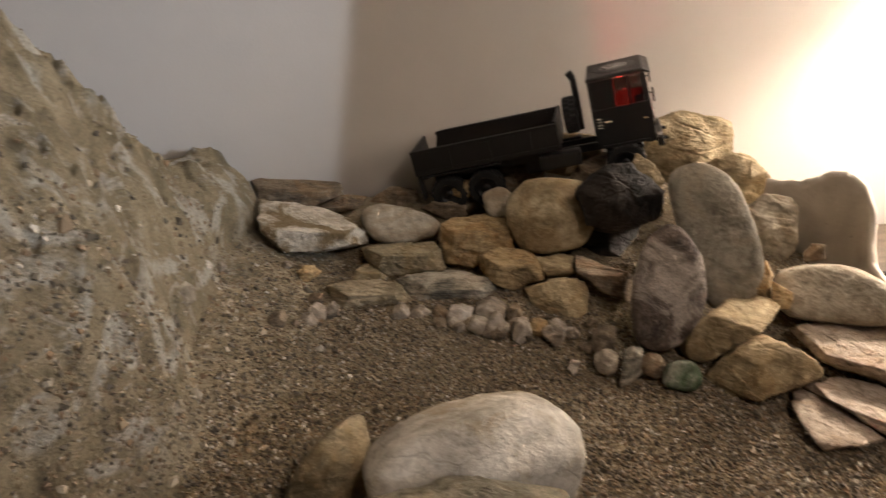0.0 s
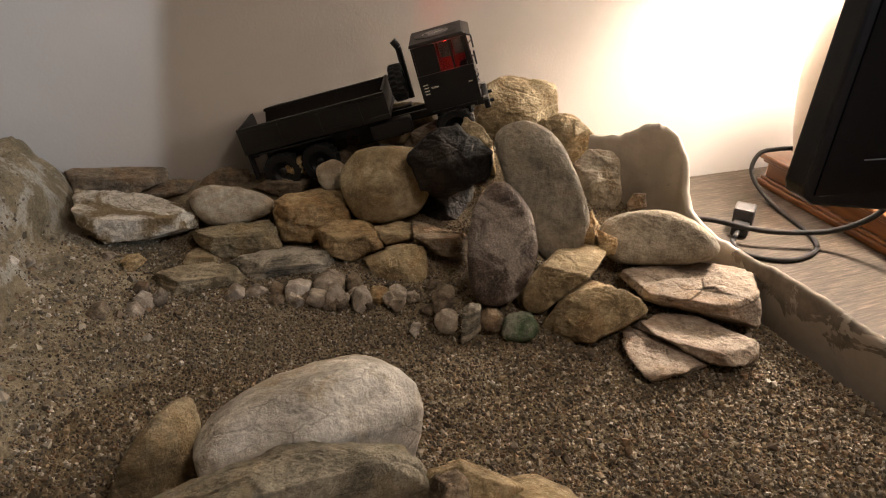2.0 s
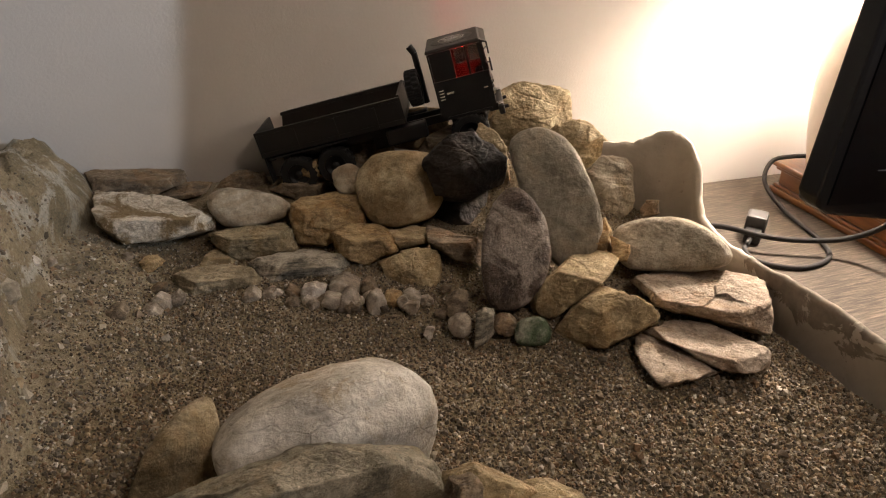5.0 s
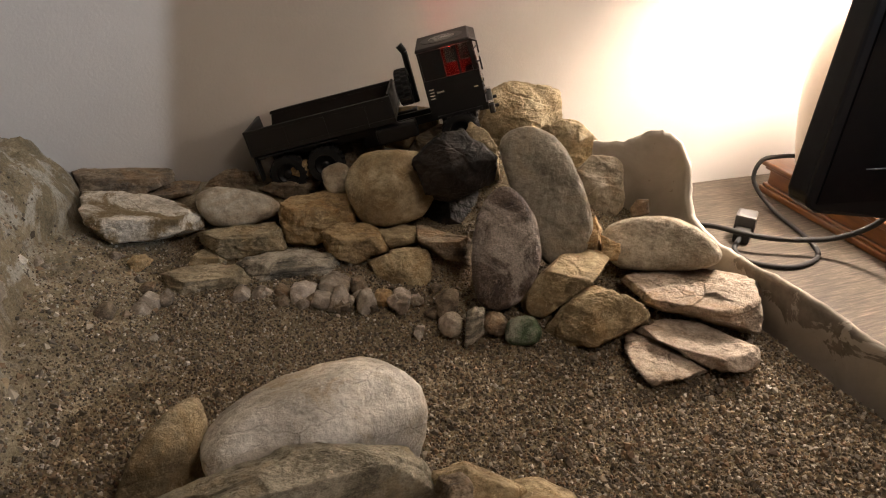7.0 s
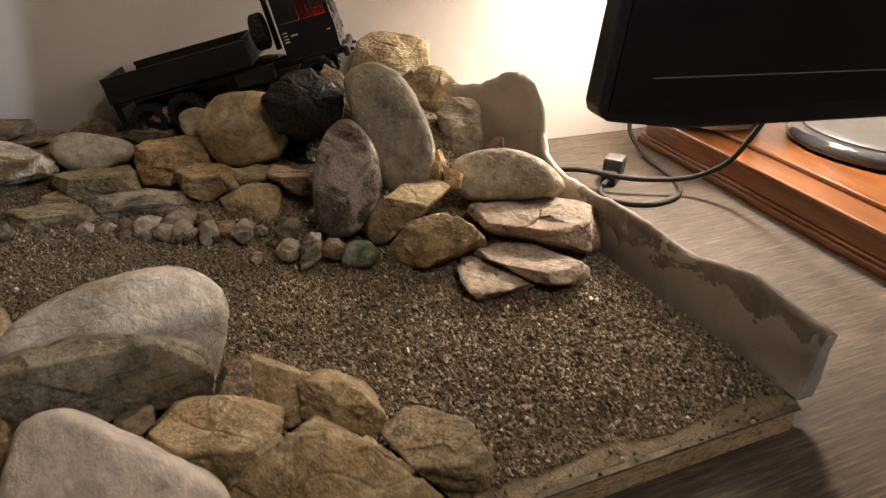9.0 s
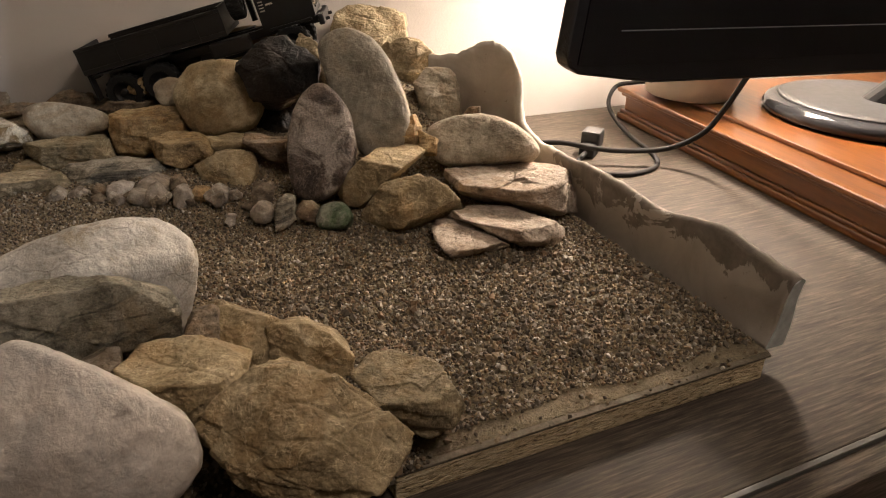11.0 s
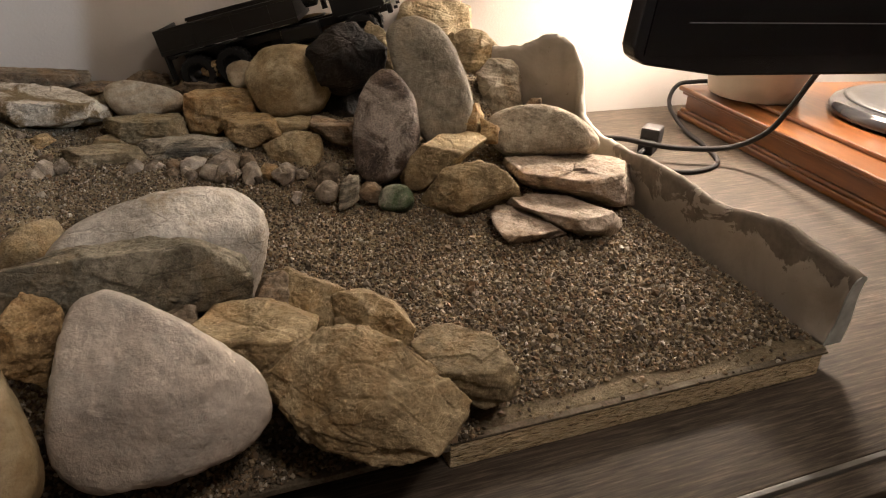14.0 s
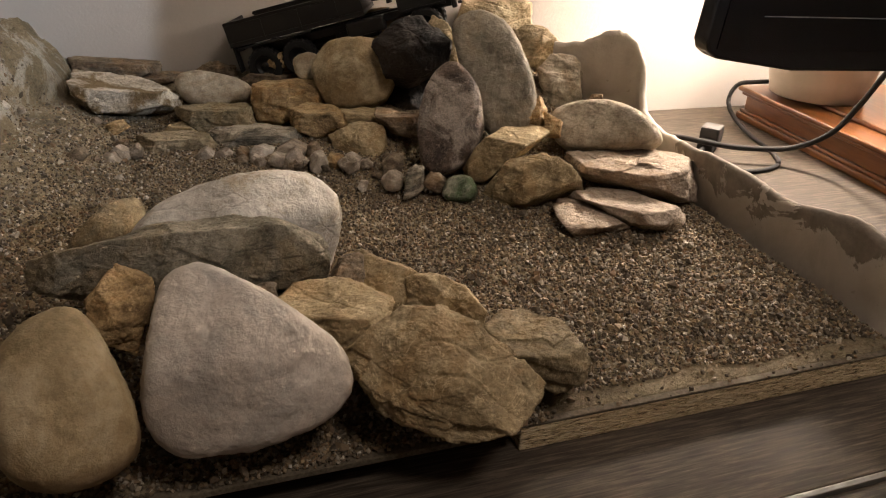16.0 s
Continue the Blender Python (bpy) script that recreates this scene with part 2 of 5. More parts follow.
def board_top():
    m, t, b = nodes_of("board_top")
    v = coords(t)
    c = ramp_node(t, noise_node(t, v, 30.0, 8.0, 0.7), [(0.3, (0.09, 0.072, 0.048)), (0.7, (0.22, 0.185, 0.135))])
    d = ramp_node(t, noise_node(t, v, 350.0, 3.0), [(0.35, (0.5, 0.5, 0.5)), (0.6, (1, 1, 1))])
    link(t, mix_node(t, 0.8, c, d, "MULTIPLY"), b.inputs["Base Color"])
    b.inputs["Roughness"].default_value = 0.9
    b.inputs["Specular IOR Level"].default_value = 0.15
    bump_node(t, b, noise_node(t, v, 300.0, 4.0), 0.5, 0.0015)
    MATS["board_top"] = m


def plaster():
    m, t, b = nodes_of("plaster")
    v = coords(t)
    n = noise_node(t, v, 9.0, 8.0, 0.6, 0.8)
    c = ramp_node(t, n, [(0.3, (0.37, 0.32, 0.255)), (0.52, (0.5, 0.445, 0.37)), (0.75, (0.59, 0.535, 0.45))])
    # ragged patches along the upper edge where the skim coat has come off
    sep = t.nodes.new("ShaderNodeSeparateXYZ")
    link(t, v, sep.inputs[0])
    edge = t.nodes.new("ShaderNodeMapRange")
    edge.inputs[1].default_value, edge.inputs[2].default_value = 0.825, 0.885
    edge.inputs[3].default_value, edge.inputs[4].default_value = -0.14, 0.16
    link(t, sep.outputs[2], edge.inputs[0])
    far = t.nodes.new("ShaderNodeMapRange")
    far.inputs[1].default_value, far.inputs[2].default_value = 0.74, 0.86
    far.inputs[3].default_value, far.inputs[4].default_value = 0.0, -0.45
    link(t, sep.outputs[1], far.inputs[0])
    total = noise_node(t, v, 15.0, 8.0, 0.66, 0.8)
    for term in (edge.outputs[0], far.outputs[0]):
        q = t.nodes.new("ShaderNodeMath")
        q.operation = "ADD"
        link(t, total, q.inputs[0])
        link(t, term, q.inputs[1])
        total = q.outputs[0]
    p = ramp_node(t, total, [(0.53, (0, 0, 0)), (0.55, (1, 1, 1))])
    c = mix_node(t, p, c, ramp_node(t, noise_node(t, v, 45.0, 5.0), [(0.3, (0.15, 0.125, 0.095)), (0.7, (0.27, 0.23, 0.18))]))
    speck = ramp_node(t, noise_node(t, v, 90.0, 3.0), [(0.68, (0, 0, 0)), (0.74, (0.4, 0.4, 0.4))])
    c = mix_node(t, speck, c, (0.2, 0.17, 0.13))
    link(t, c, b.inputs["Base Color"])
    b.inputs["Roughness"].default_value = 0.9
    f = bump_node(t, b, noise_node(t, v, 60.0, 8.0, 0.65), 0.5, 0.003)
    bump_node(t, b, p, 0.6, 0.0015, f)
    MATS["plaster"] = m


def cement():
    m, t, b = nodes_of("cement")
    v = coords(t)
    n = noise_node(t, v, 12.0, 9.0, 0.7, 0.5)
    c = ramp_node(t, n, [(0.28, (0.11, 0.082, 0.044)), (0.5, (0.26, 0.205, 0.12)), (0.7, (0.41, 0.34, 0.225))])
    p = ramp_node(t, noise_node(t, v, 11.0, 8.0, 0.68, 1.2), [(0.51, (0, 0, 0)), (0.59, (0.75, 0.75, 0.75))])
    sep = t.nodes.new("ShaderNodeSeparateXYZ")
    link(t, v, sep.inputs[0])
    high = t.nodes.new("ShaderNodeMapRange")
    high.inputs[1].default_value, high.inputs[2].default_value = 0.87, 0.93
    link(t, sep.outputs[2], high.inputs[0])
    c = mix_node(t, mix_node(t, 1.0, p, high.outputs[0], "MULTIPLY"), c, (0.5, 0.465, 0.395))
    d = ramp_node(t, noise_node(t, v, 300.0, 3.0), [(0.3, (0.5, 0.5, 0.5)), (0.6, (1, 1, 1))])
    link(t, mix_node(t, 0.8, c, d, "MULTIPLY"), b.inputs["Base Color"])
    b.inputs["Roughness"].default_value = 0.95
    f = bump_node(t, b, noise_node(t, v, 45.0, 10.0, 0.75), 0.9, 0.012)
    bump_node(t, b, noise_node(t, v, 260.0, 5.0, 0.7), 0.6, 0.002, f)
    MATS["cement"] = m


def grains(name, per="Random Per Island"):
    m, t, b = nodes_of(name)
    g = t.nodes.new("ShaderNodeNewGeometry")
    c = ramp_node(t, g.outputs[per], [(0.0, (0.087, 0.068, 0.048)), (0.2, (0.144, 0.116, 0.079)), (0.36, (0.186, 0.151, 0.110)), (0.5, (0.239, 0.152, 0.084)),
                                      (0.64, (0.226, 0.177, 0.116)), (0.78, (0.357, 0.262, 0.150)), (0.88, (0.352, 0.308, 0.239)), (0.95, (0.477, 0.400, 0.287)), (1.0, (0.652, 0.597, 0.505))])
    v = coords(t)
    d = ramp_node(t, noise_node(t, v, 700.0, 3.0), [(0.3, (0.6, 0.6, 0.6)), (0.65, (1, 1, 1))])
    link(t, mix_node(t, 0.7, c, d, "MULTIPLY"), b.inputs["Base Color"])
    b.inputs["Roughness"].default_value = 0.75
    b.inputs["Specular IOR Level"].default_value = 0.3
    MATS[name] = m


def planks():
    m, t, b = nodes_of("bed_planks")
    v = coords(t, "Object", (8, 90, 90))
    n = noise_node(t, v, 3.0, 7.0, 0.65, 0.3)
    c = ramp_node(t, n, [(0.28, (0.2, 0.11, 0.055)), (0.55, (0.42, 0.28, 0.16)), (0.78, (0.55, 0.4, 0.26))])
    link(t, c, b.inputs["Base Color"])
    b.inputs["Roughness"].default_value = 0.65
    bump_node(t, b, n, 0.3, 0.0008)
    MATS["bed_planks"] = m


def glow(name, colour, strength):
    m, t, b = nodes_of(name)
    b.inputs["Base Color"].default_value = (*colour, 1)
    b.inputs["Emission Color"].default_value = (*colour, 1)
    b.inputs["Emission Strength"].default_value = strength
    MATS[name] = m


def glass(name, tint=(0.9, 0.9, 0.9), rough=0.03):
    m, t, b = nodes_of(name)
    b.inputs["Base Color"].default_value = (*tint, 1)
    b.inputs["Roughness"].default_value = rough
    b.inputs["Transmission Weight"].default_value = 1.0
    b.inputs["IOR"].default_value = 1.3
    MATS[name] = m


wall_paint(), desk_wood(), orange_wood(), chipboard(), board_top(), plaster(), cement(), planks()
grains("gravel_grains")
plain("black_plastic", (0.007, 0.007, 0.0075), 0.42, 0.0, 0.3, 80.0, 0.2)
plain("black_paint", (0.006, 0.0058, 0.0055), 0.5, 0.0, 0.35, 60.0, 0.25)
plain("bed_steel", (0.0055, 0.0052, 0.005), 0.5, 0.0, 0.4, 90.0, 0.25)
plain("roof_paint", (0.03, 0.027, 0.025), 0.68, 0.0, 0.3, 70.0, 0.25)
plain("roof_decal", (0.42, 0.4, 0.38), 0.6, 0.0, 0.5, 260.0)
plain("rubber", (0.008, 0.0076, 0.007), 0.8, 0.0, 0.5, 200.0, 0.4)
plain("chrome", (0.7, 0.7, 0.7), 0.2, 1.0, 0.1)
plain("screen", (0.004, 0.004, 0.005), 0.12, 0.0, 0.1)
plain("tv_bezel", (0.008, 0.008, 0.009), 0.25, 0.0, 0.2, 120.0)
plain("bezel_line", (0.3, 0.3, 0.3), 0.3, 0.5, 0.1)
plain("desk_edge_grey", (0.11, 0.1, 0.085), 0.45, 0.0, 0.15, 40.0)
plain("cable_rubber", (0.014, 0.0125, 0.0115), 0.85, 0.0, 0.2)
plain("plug_grey", (0.035, 0.033, 0.032), 0.5, 0.0, 0.2)
plain("ceramic_beige", (0.5, 0.435, 0.36), 0.35, 0.0, 0.08, 18.0)
plain("pale_cut", (0.5, 0.53, 0.5), 0.7, 0.0, 0.25, 45.0, 0.3)
plain("foot_gloss", (0.03, 0.03, 0.032), 0.1, 0.0, 0.02)
plain("foot_sheen", (0.06, 0.058, 0.056), 0.42, 0.0, 0.0)
# unseen floor, its brown lightened to bounce more light upward
plain("floor_wood", (0.36, 0.27, 0.19), 0.5, 0.0, 0.3, 8.0)
plain("ceiling_white", (0.75, 0.74, 0.72), 0.9, 0.0, 0.03, 4.0)
glow("red_led", (1.0, 0.02, 0.015), 9.0)
glow("shade_cloth", (1.0, 0.86, 0.735), 40.0)
glow("bulb_glow", (1.0, 0.8, 0.55), 8.0)
glass("cab_glass", (0.22, 0.2, 0.2))
plain("cab_catch_panel", (0.34, 0.31, 0.29), 0.7, 0.0, 0.2)


# ---------------------------------------------------------------- mesh helpers
def mesh_object(name, bm, material, smooth=True, crisp=0.0):
    me = bpy.data.meshes.new(name)
    if crisp:
        for e in bm.edges:
            e.smooth = e.calc_face_angle(0.0) < crisp
    bm.to_mesh(me)
    bm.free()
    me.materials.append(MATS[material])
    if smooth:
        me.polygons.foreach_set("use_smooth", [True] * len(me.polygons))
    return new(name, me)


def part(name, bm, material, parent, label="", smooth=False):
    ob = mesh_object(name, bm, material, smooth)
    ob.parent = parent
    if label:
        tagged(ob, label)
    return ob


def thing(name, m=None, **tags):
    ob = new(name)
    ob.empty_display_size = 0.02
    if m is not None:
        ob.matrix_basis = m
    return tagged(ob, **tags)


def box(lo, hi, bevel=0.0, seg=2, bm=None):
    bm = bm or bmesh.new()
    made = bmesh.ops.create_cube(bm, size=1.0)["verts"]
    for v in made:
        v.co = Vector([lo[k] + (v.co[k] + 0.5) * (hi[k] - lo[k]) for k in range(3)])
    if bevel:
        edges = list({e for v in made for e in v.link_edges})
        bmesh.ops.bevel(bm, geom=edges, offset=bevel, segments=seg, affect="EDGES", profile=0.6)
    return bm


def tube(a, b, r, r2=None, seg=16, bm=None, caps=True):
    bm = bm or bmesh.new()
    a, b = Vector(a), Vector(b)
    d = b - a
    m = Matrix.Translation((a + b) / 2) @ d.to_track_quat("Z", "Y").to_matrix().to_4x4()
    bmesh.ops.create_cone(bm, cap_ends=caps, segments=seg, radius1=r, radius2=r if r2 is None else r2, depth=d.length, matrix=m)
    return bm


def lathe(profile, seg=40, bm=None):
    """A turned shape from (radius, height) pairs about z."""
    bm = bm or bmesh.new()
    rings = [[bm.verts.new((r * math.cos(2 * math.pi * k / seg), r * math.sin(2 * math.pi * k / seg), z)) for k in range(seg)] for r, z in profile]
    for a, b in zip(rings, rings[1:]):
        for k in range(seg):
            bm.faces.new((a[k], a[(k + 1) % seg], b[(k + 1) % seg], b[k]))
    bm.faces.new(rings[-1])
    bm.faces.new(list(reversed(rings[0])))
    return bm


def prism(outline, y0, y1, bevel=0.0, bm=None):
    """An outline in x, z drawn out along y."""
    bm = bm or bmesh.new()
    a = [bm.verts.new((x, y0, z)) for x, z in outline]
    b = [bm.verts.new((x, y1, z)) for x, z in outline]
    n = len(outline)
    faces = [bm.faces.new(a), bm.faces.new(list(reversed(b)))]
    for k in range(n):
        faces.append(bm.faces.new((a[k], b[k], b[(k + 1) % n], a[(k + 1) % n])))
    bmesh.ops.recalc_face_normals(bm, faces=bm.faces)
    if bevel:
        bmesh.ops.bevel(bm, geom=list(bm.edges), offset=bevel, segments=2, affect="EDGES", profile=0.6)
    return bm


def curve_tube(points, radius, name, material, parent=None):
    """A bent round cable through points, as a mesh."""
    pts = [Vector(p) for p in points]
    smooth = []
    for k in range(len(pts) - 1):
        p0, p1, p2, p3 = pts[max(k - 1, 0)], pts[k], pts[k + 1], pts[min(k + 2, len(pts) - 1)]
        for s in range(10):
            u = s / 10
            smooth.append(0.5 * ((2 * p1) + (p2 - p0) * u + (2 * p0 - 5 * p1 + 4 * p2 - p3) * u * u + (3 * p1 - p0 - 3 * p2 + p3) * u ** 3))
    smooth.append(pts[-1])
    bm = bmesh.new()
    rings, seg = [], 10
    for k, p in enumerate(smooth):
        d = (smooth[min(k + 1, len(smooth) - 1)] - smooth[max(k - 1, 0)]).normalized()
        side = d.cross(Vector((0, 0, 1)))
        side = side.normalized() if side.length > 1e-3 else Vector((1, 0, 0))
        up = side.cross(d)
        rings.append([bm.verts.new(p + radius * (math.cos(2 * math.pi * j / seg) * side + math.sin(2 * math.pi * j / seg) * up)) for j in range(seg)])
    for a, b in zip(rings, rings[1:]):
        for j in range(seg):
            bm.faces.new((a[j], a[(j + 1) % seg], b[(j + 1) % seg], b[j]))
    bm.faces.new(rings[0]), bm.faces.new(list(reversed(rings[-1])))
    bmesh.ops.recalc_face_normals(bm, faces=bm.faces)
    if parent:
        return part(name, bm, material, parent, smooth=True)
    return mesh_object(name, bm, material)


def step(a, b, x):
    u = min(1.0, max(0.0, (x - a) / (b - a)))
    return u * u * (3 - 2 * u)


# ---------------------------------------------------------------- the room
DESK = 0.76
WALL = 1.34
X0, X1, Y0, H = -1.4, 3.2, -2.6, 2.45


def structure(name, lo, hi, material, label, category):
    return tagged(mesh_object(name, box(lo, hi), material, False), label, category, kind="structure")


structure("wall_north", (X0 - 0.1, WALL, 0), (X1 + 0.1, WALL + 0.1, H), "wall_paint", "cream painted plaster wall behind the desk", "wall")
# south, west, east walls, floor and ceiling: unseen, added for bounce light
structure("wall_south", (X0 - 0.1, Y0 - 0.1, 0), (X1 + 0.1, Y0, H), "wall_paint", "cream painted plain room wall", "wall")
structure("wall_west", (X0 - 0.1, Y0, 0), (X0, WALL, H), "wall_paint", "cream painted plain room wall", "wall")
structure("wall_east", (X1, Y0, 0), (X1 + 0.1, WALL, H), "wall_paint", "cream painted plain room wall", "wall")
structure("floor", (X0 - 0.1, Y0 - 0.1, -0.1), (X1 + 0.1, WALL + 0.1, 0), "floor_wood", "plain brown wooden room floor", "floor")
structure("ceiling", (X0 - 0.1, Y0 - 0.1, H), (X1 + 0.1, WALL + 0.1, H + 0.1), "ceiling_white", "plain white ceiling", "ceiling")

# desk with a grooved front edge
desk = thing("desk", pose(0, 0, 0), label="grey-brown wood-grain desk carrying the rock course", category="desk")
part("desk_top", box((-0.9, 0.165, DESK - 0.03), (2.6, WALL - 0.002, DESK), 0.002), "desk_wood", desk)
# thin front strip, paler than the desk
part("front_strip", box((-0.9, 0.158, DESK - 0.032), (2.6, 0.1645, DESK - 0.0005), 0.001), "desk_edge_grey", desk, "thin pale grey strip along the front edge")
part("front_panel", box((-0.9, 0.125, DESK - 0.16), (2.6, 0.1575, DESK - 0.004), 0.003), "desk_wood", desk)
for x in (-0.88, 2.54):
    part("side_panel", box((x, 0.2, 0), (x + 0.04, WALL - 0.02, DESK - 0.031)), "desk_wood", desk)

# ---------------------------------------------------------------- the board and its ground
BOARD = 0.79
FRONT = 0.288
BX0, BX1 = -0.5, 0.872
board = thing("base_board", pose(0, 0, 0), label="chipboard base board with raw splintered front edge on the desk", category="board")
part("chipboard_panel", box((0.388, FRONT, DESK), (BX1 - 0.022, 1.3, BOARD - 0.003), 0.0015), "chipboard", board, "raw yellow chipboard with broken edge")
part("chipboard_panel", box((BX0, FRONT + 0.07, DESK), (0.386, 1.3, BOARD - 0.006), 0.0015), "chipboard", board)
part("cover_sheet", box((0.388, FRONT - 0.0008, BOARD - 0.003), (BX1 - 0.014, 1.3, BOARD), 0.001), "board_top", board, "dusty grey-brown board surface")
part("cover_sheet", box((BX0, FRONT - 0.004, BOARD - 0.006), (0.386, 1.3, BOARD), 0.001), "board_top", board, "thin dusty sheet overhanging the board")


def ground(x, y):
    """Height of the gravel bed, the pile under the rocks and the cement hill."""
    z = 0.806 + 0.034 * step(0.45, 1.0, y) + 0.010 * step(0.62, 0.2, x) * step(0.55, 0.95, y)
    z -= 0.020 * step(0.40, 0.30, y) + 0.006 * step(0.78, 0.86, x)
    pile = math.exp(-(((x - 0.66) / 0.20) ** 2) - (((y - 1.12) / 0.16) ** 2))
    z += 0.115 * pile
    z += 0.045 * step(1.10, 1.28, y) * step(0.0, 0.15, x) * step(0.75, 0.45, x)
    # cement hill on the west side
    z += 0.34 * min(0.16, max(0.0, 0.055 - x)) * step(0.42, 0.75, y)
    foot = -0.105 + 0.06 * step(1.02, 1.2, y) + 0.012 * math.sin(21 * y) - 0.05 * step(0.75, 0.45, y)
    rise = max(0.0, foot - x)
    crest = 0.10 + 0.40 * step(1.24, 0.86, y)
    hill = crest * (1 - math.exp(-4.0 * rise / crest)) if rise else 0.0
    hill *= 1 - 0.2 * step(0.84, 1.04, y)
    n = noise.fractal(Vector((x * 9, y * 9, 3.1)), 0.9, 2.1, 6)
    crag = abs(noise.noise(Vector((x * 17, y * 17, 5.2 + hill * 6)))) + 0.5 * abs(noise.noise(Vector((x * 41, y * 41, hill * 15))))
    m = noise.noise(Vector((x * 22, y * 22, 7.7)))
    return z + hill + (0.004 + 0.13 * min(hill, 0.16)) * n * 0.6 - 0.40 * min(hill, 0.15) * (crag - 0.4) + 0.10 * min(hill, 0.12) * noise.fractal(Vector((x * 34, y * 34, hill * 20)), 0.7, 2.2, 4) + 0.003 * m


def terrain():
    nx, ny = 330, 260
    xs = np.linspace(BX0 + 0.01, BX1 - 0.011, nx)
    ys = np.linspace(FRONT + 0.004, 1.297, ny)
    verts, faces = [], []
    for j in range(ny):
        for i in range(nx):
            x, y = float(xs[i]), float(ys[j])
            z = ground(x, y)
            if j == 0:
                z = BOARD - 0.004
            verts.append((x, y, max(z, BOARD + 0.0005 if j else BOARD - 0.004)))
    for j in range(ny - 1):
        for i in range(nx - 1):
            a = j * nx + i
            faces.append((a, a + 1, a + nx + 1, a + nx))
    n0 = len(verts)
    # closed skirt down to the board
    rim = [i for i in range(nx)] + [j * nx + nx - 1 for j in range(1, ny)] + [(ny - 1) * nx + i for i in range(nx - 2, -1, -1)] + [j * nx for j in range(ny - 2, 0, -1)]
    for k in rim:
        verts.append((verts[k][0], verts[k][1], BOARD - 0.002))
    c = len(rim)
    for k in range(c):
        faces.append((rim[k], n0 + k, n0 + (k + 1) % c, rim[(k + 1) % c]))
    me = bpy.data.meshes.new("ground")
    me.from_pydata(verts, [], faces)
    me.materials.append(MATS["cement"])
    me.polygons.foreach_set("use_smooth", [True] * len(me.polygons))
    return tagged(new("ground", me), "grey-brown cement and sand ground rising into a rough hill", "ground", kind="structure")


terrain()

GRAIN = [(-1, 0, 0), (0.5, 0.85, -0.1), (0.6, -0.8, 0.1), (0.05, 0.1, 0.95), (-0.1, 0.05, -0.9), (-0.5, 0.75, 0.3), (-0.55, -0.7, 0.2), (0.95, 0.1, 0.2)]


def grain_shape():
    bm = bmesh.new()
    for p in GRAIN:
        bm.verts.new(p)
    bmesh.ops.convex_hull(bm, input=bm.verts)
    bm.verts.ensure_lookup_table()
    bm.verts.index_update()
    v = np.array([tuple(q.co) for q in bm.verts])
    f = np.array([[q.index for q in face.verts] for face in bm.faces if len(face.verts) == 3])
    bm.free()
    return v, f


def scatter(name, spots, label):
    """Many loose grains as one mesh; spots: x, y, z, size."""
    base, tri = grain_shape()
    rng = np.random.default_rng(5)
    s = np.array(spots)
    n = len(s)
    q = rng.normal(size=(n, 4))
    q /= np.linalg.norm(q, axis=1, keepdims=True)
    w, x, y, z = q.T
    rot = np.stack([1 - 2 * (y * y + z * z), 2 * (x * y - z * w), 2 * (x * z + y * w),
                    2 * (x * y + z * w), 1 - 2 * (x * x + z * z), 2 * (y * z - x * w),
                    2 * (x * z - y * w), 2 * (y * z + x * w), 1 - 2 * (x * x + y * y)], axis=1).reshape(n, 3, 3)
    squash = rng.uniform(0.6, 1.15, size=(n, 1, 3))
    jit = rng.normal(0, 0.12, size=(n, len(base), 3))
    pts = np.einsum("nij,nkj->nki", rot, (base[None] + jit) * squash) * (s[:, 3] / 2)[:, None, None] + s[:, None, :3]
    faces = (tri[None] + (np.arange(n) * len(base))[:, None, None]).reshape(-1, 3)
    me = bpy.data.meshes.new(name)
    me.from_pydata(pts.reshape(-1, 3).tolist(), [], faces.tolist())
    me.materials.append(MATS["gravel_grains"])
    return tagged(new(name, me), label, "gravel", kind="stuff")


def gravel():
    rng = random.Random(11)
    spots = []
    while len(spots) < 98000:
        x, y = rng.uniform(BX0 + 0.1, BX1 - 0.012), rng.uniform(FRONT - 0.002, 1.16)
        ragged = FRONT + 0.030 + 0.016 * noise.noise(Vector((x * 14, 0.3, 1.7))) + (0.002 if x > 0.42 else -0.036)
        if y < ragged and rng.random() < 0.97:
            continue
        keep = 0.03 + 0.97 * step(-0.16, 0.08, x + 0.16 * step(0.85, 0.6, y) + 0.05 * noise.noise(Vector((x * 6, y * 6, 0.5))))
        if y > 1.0:
            keep *= 0.5
        if rng.random() > keep:
            continue
        size = rng.choice((0.0030, 0.0038, 0.0046, 0.0056)) * rng.uniform(0.8, 1.2) * (1.1 - 0.34 * step(0.5, 0.9, y))
        r = rng.random()
        if r < 0.09:
            size *= 1.5
        if r < 0.008:
            size *= 1.5
        z = max(ground(x, y), BOARD + 0.001) + rng.uniform(-0.05, 0.5) * size
        spots.append((x, y, z, size))
    # stone chips bedded in the sandy slope
    for k in range(620):
        x, y = rng.uniform(-0.2, 0.12), rng.uniform(0.5, 1.12)
        if rng.random() < step(-0.02, 0.12, x):
            continue
        size = rng.uniform(0.006, 0.014) * (1.6 if rng.random() < 0.12 else 1.0)
        spots.append((x, y, ground(x, y) - 0.12 * size, size))
    scatter("gravel", spots, "loose grey-brown mixed gravel spread over the board")


gravel()


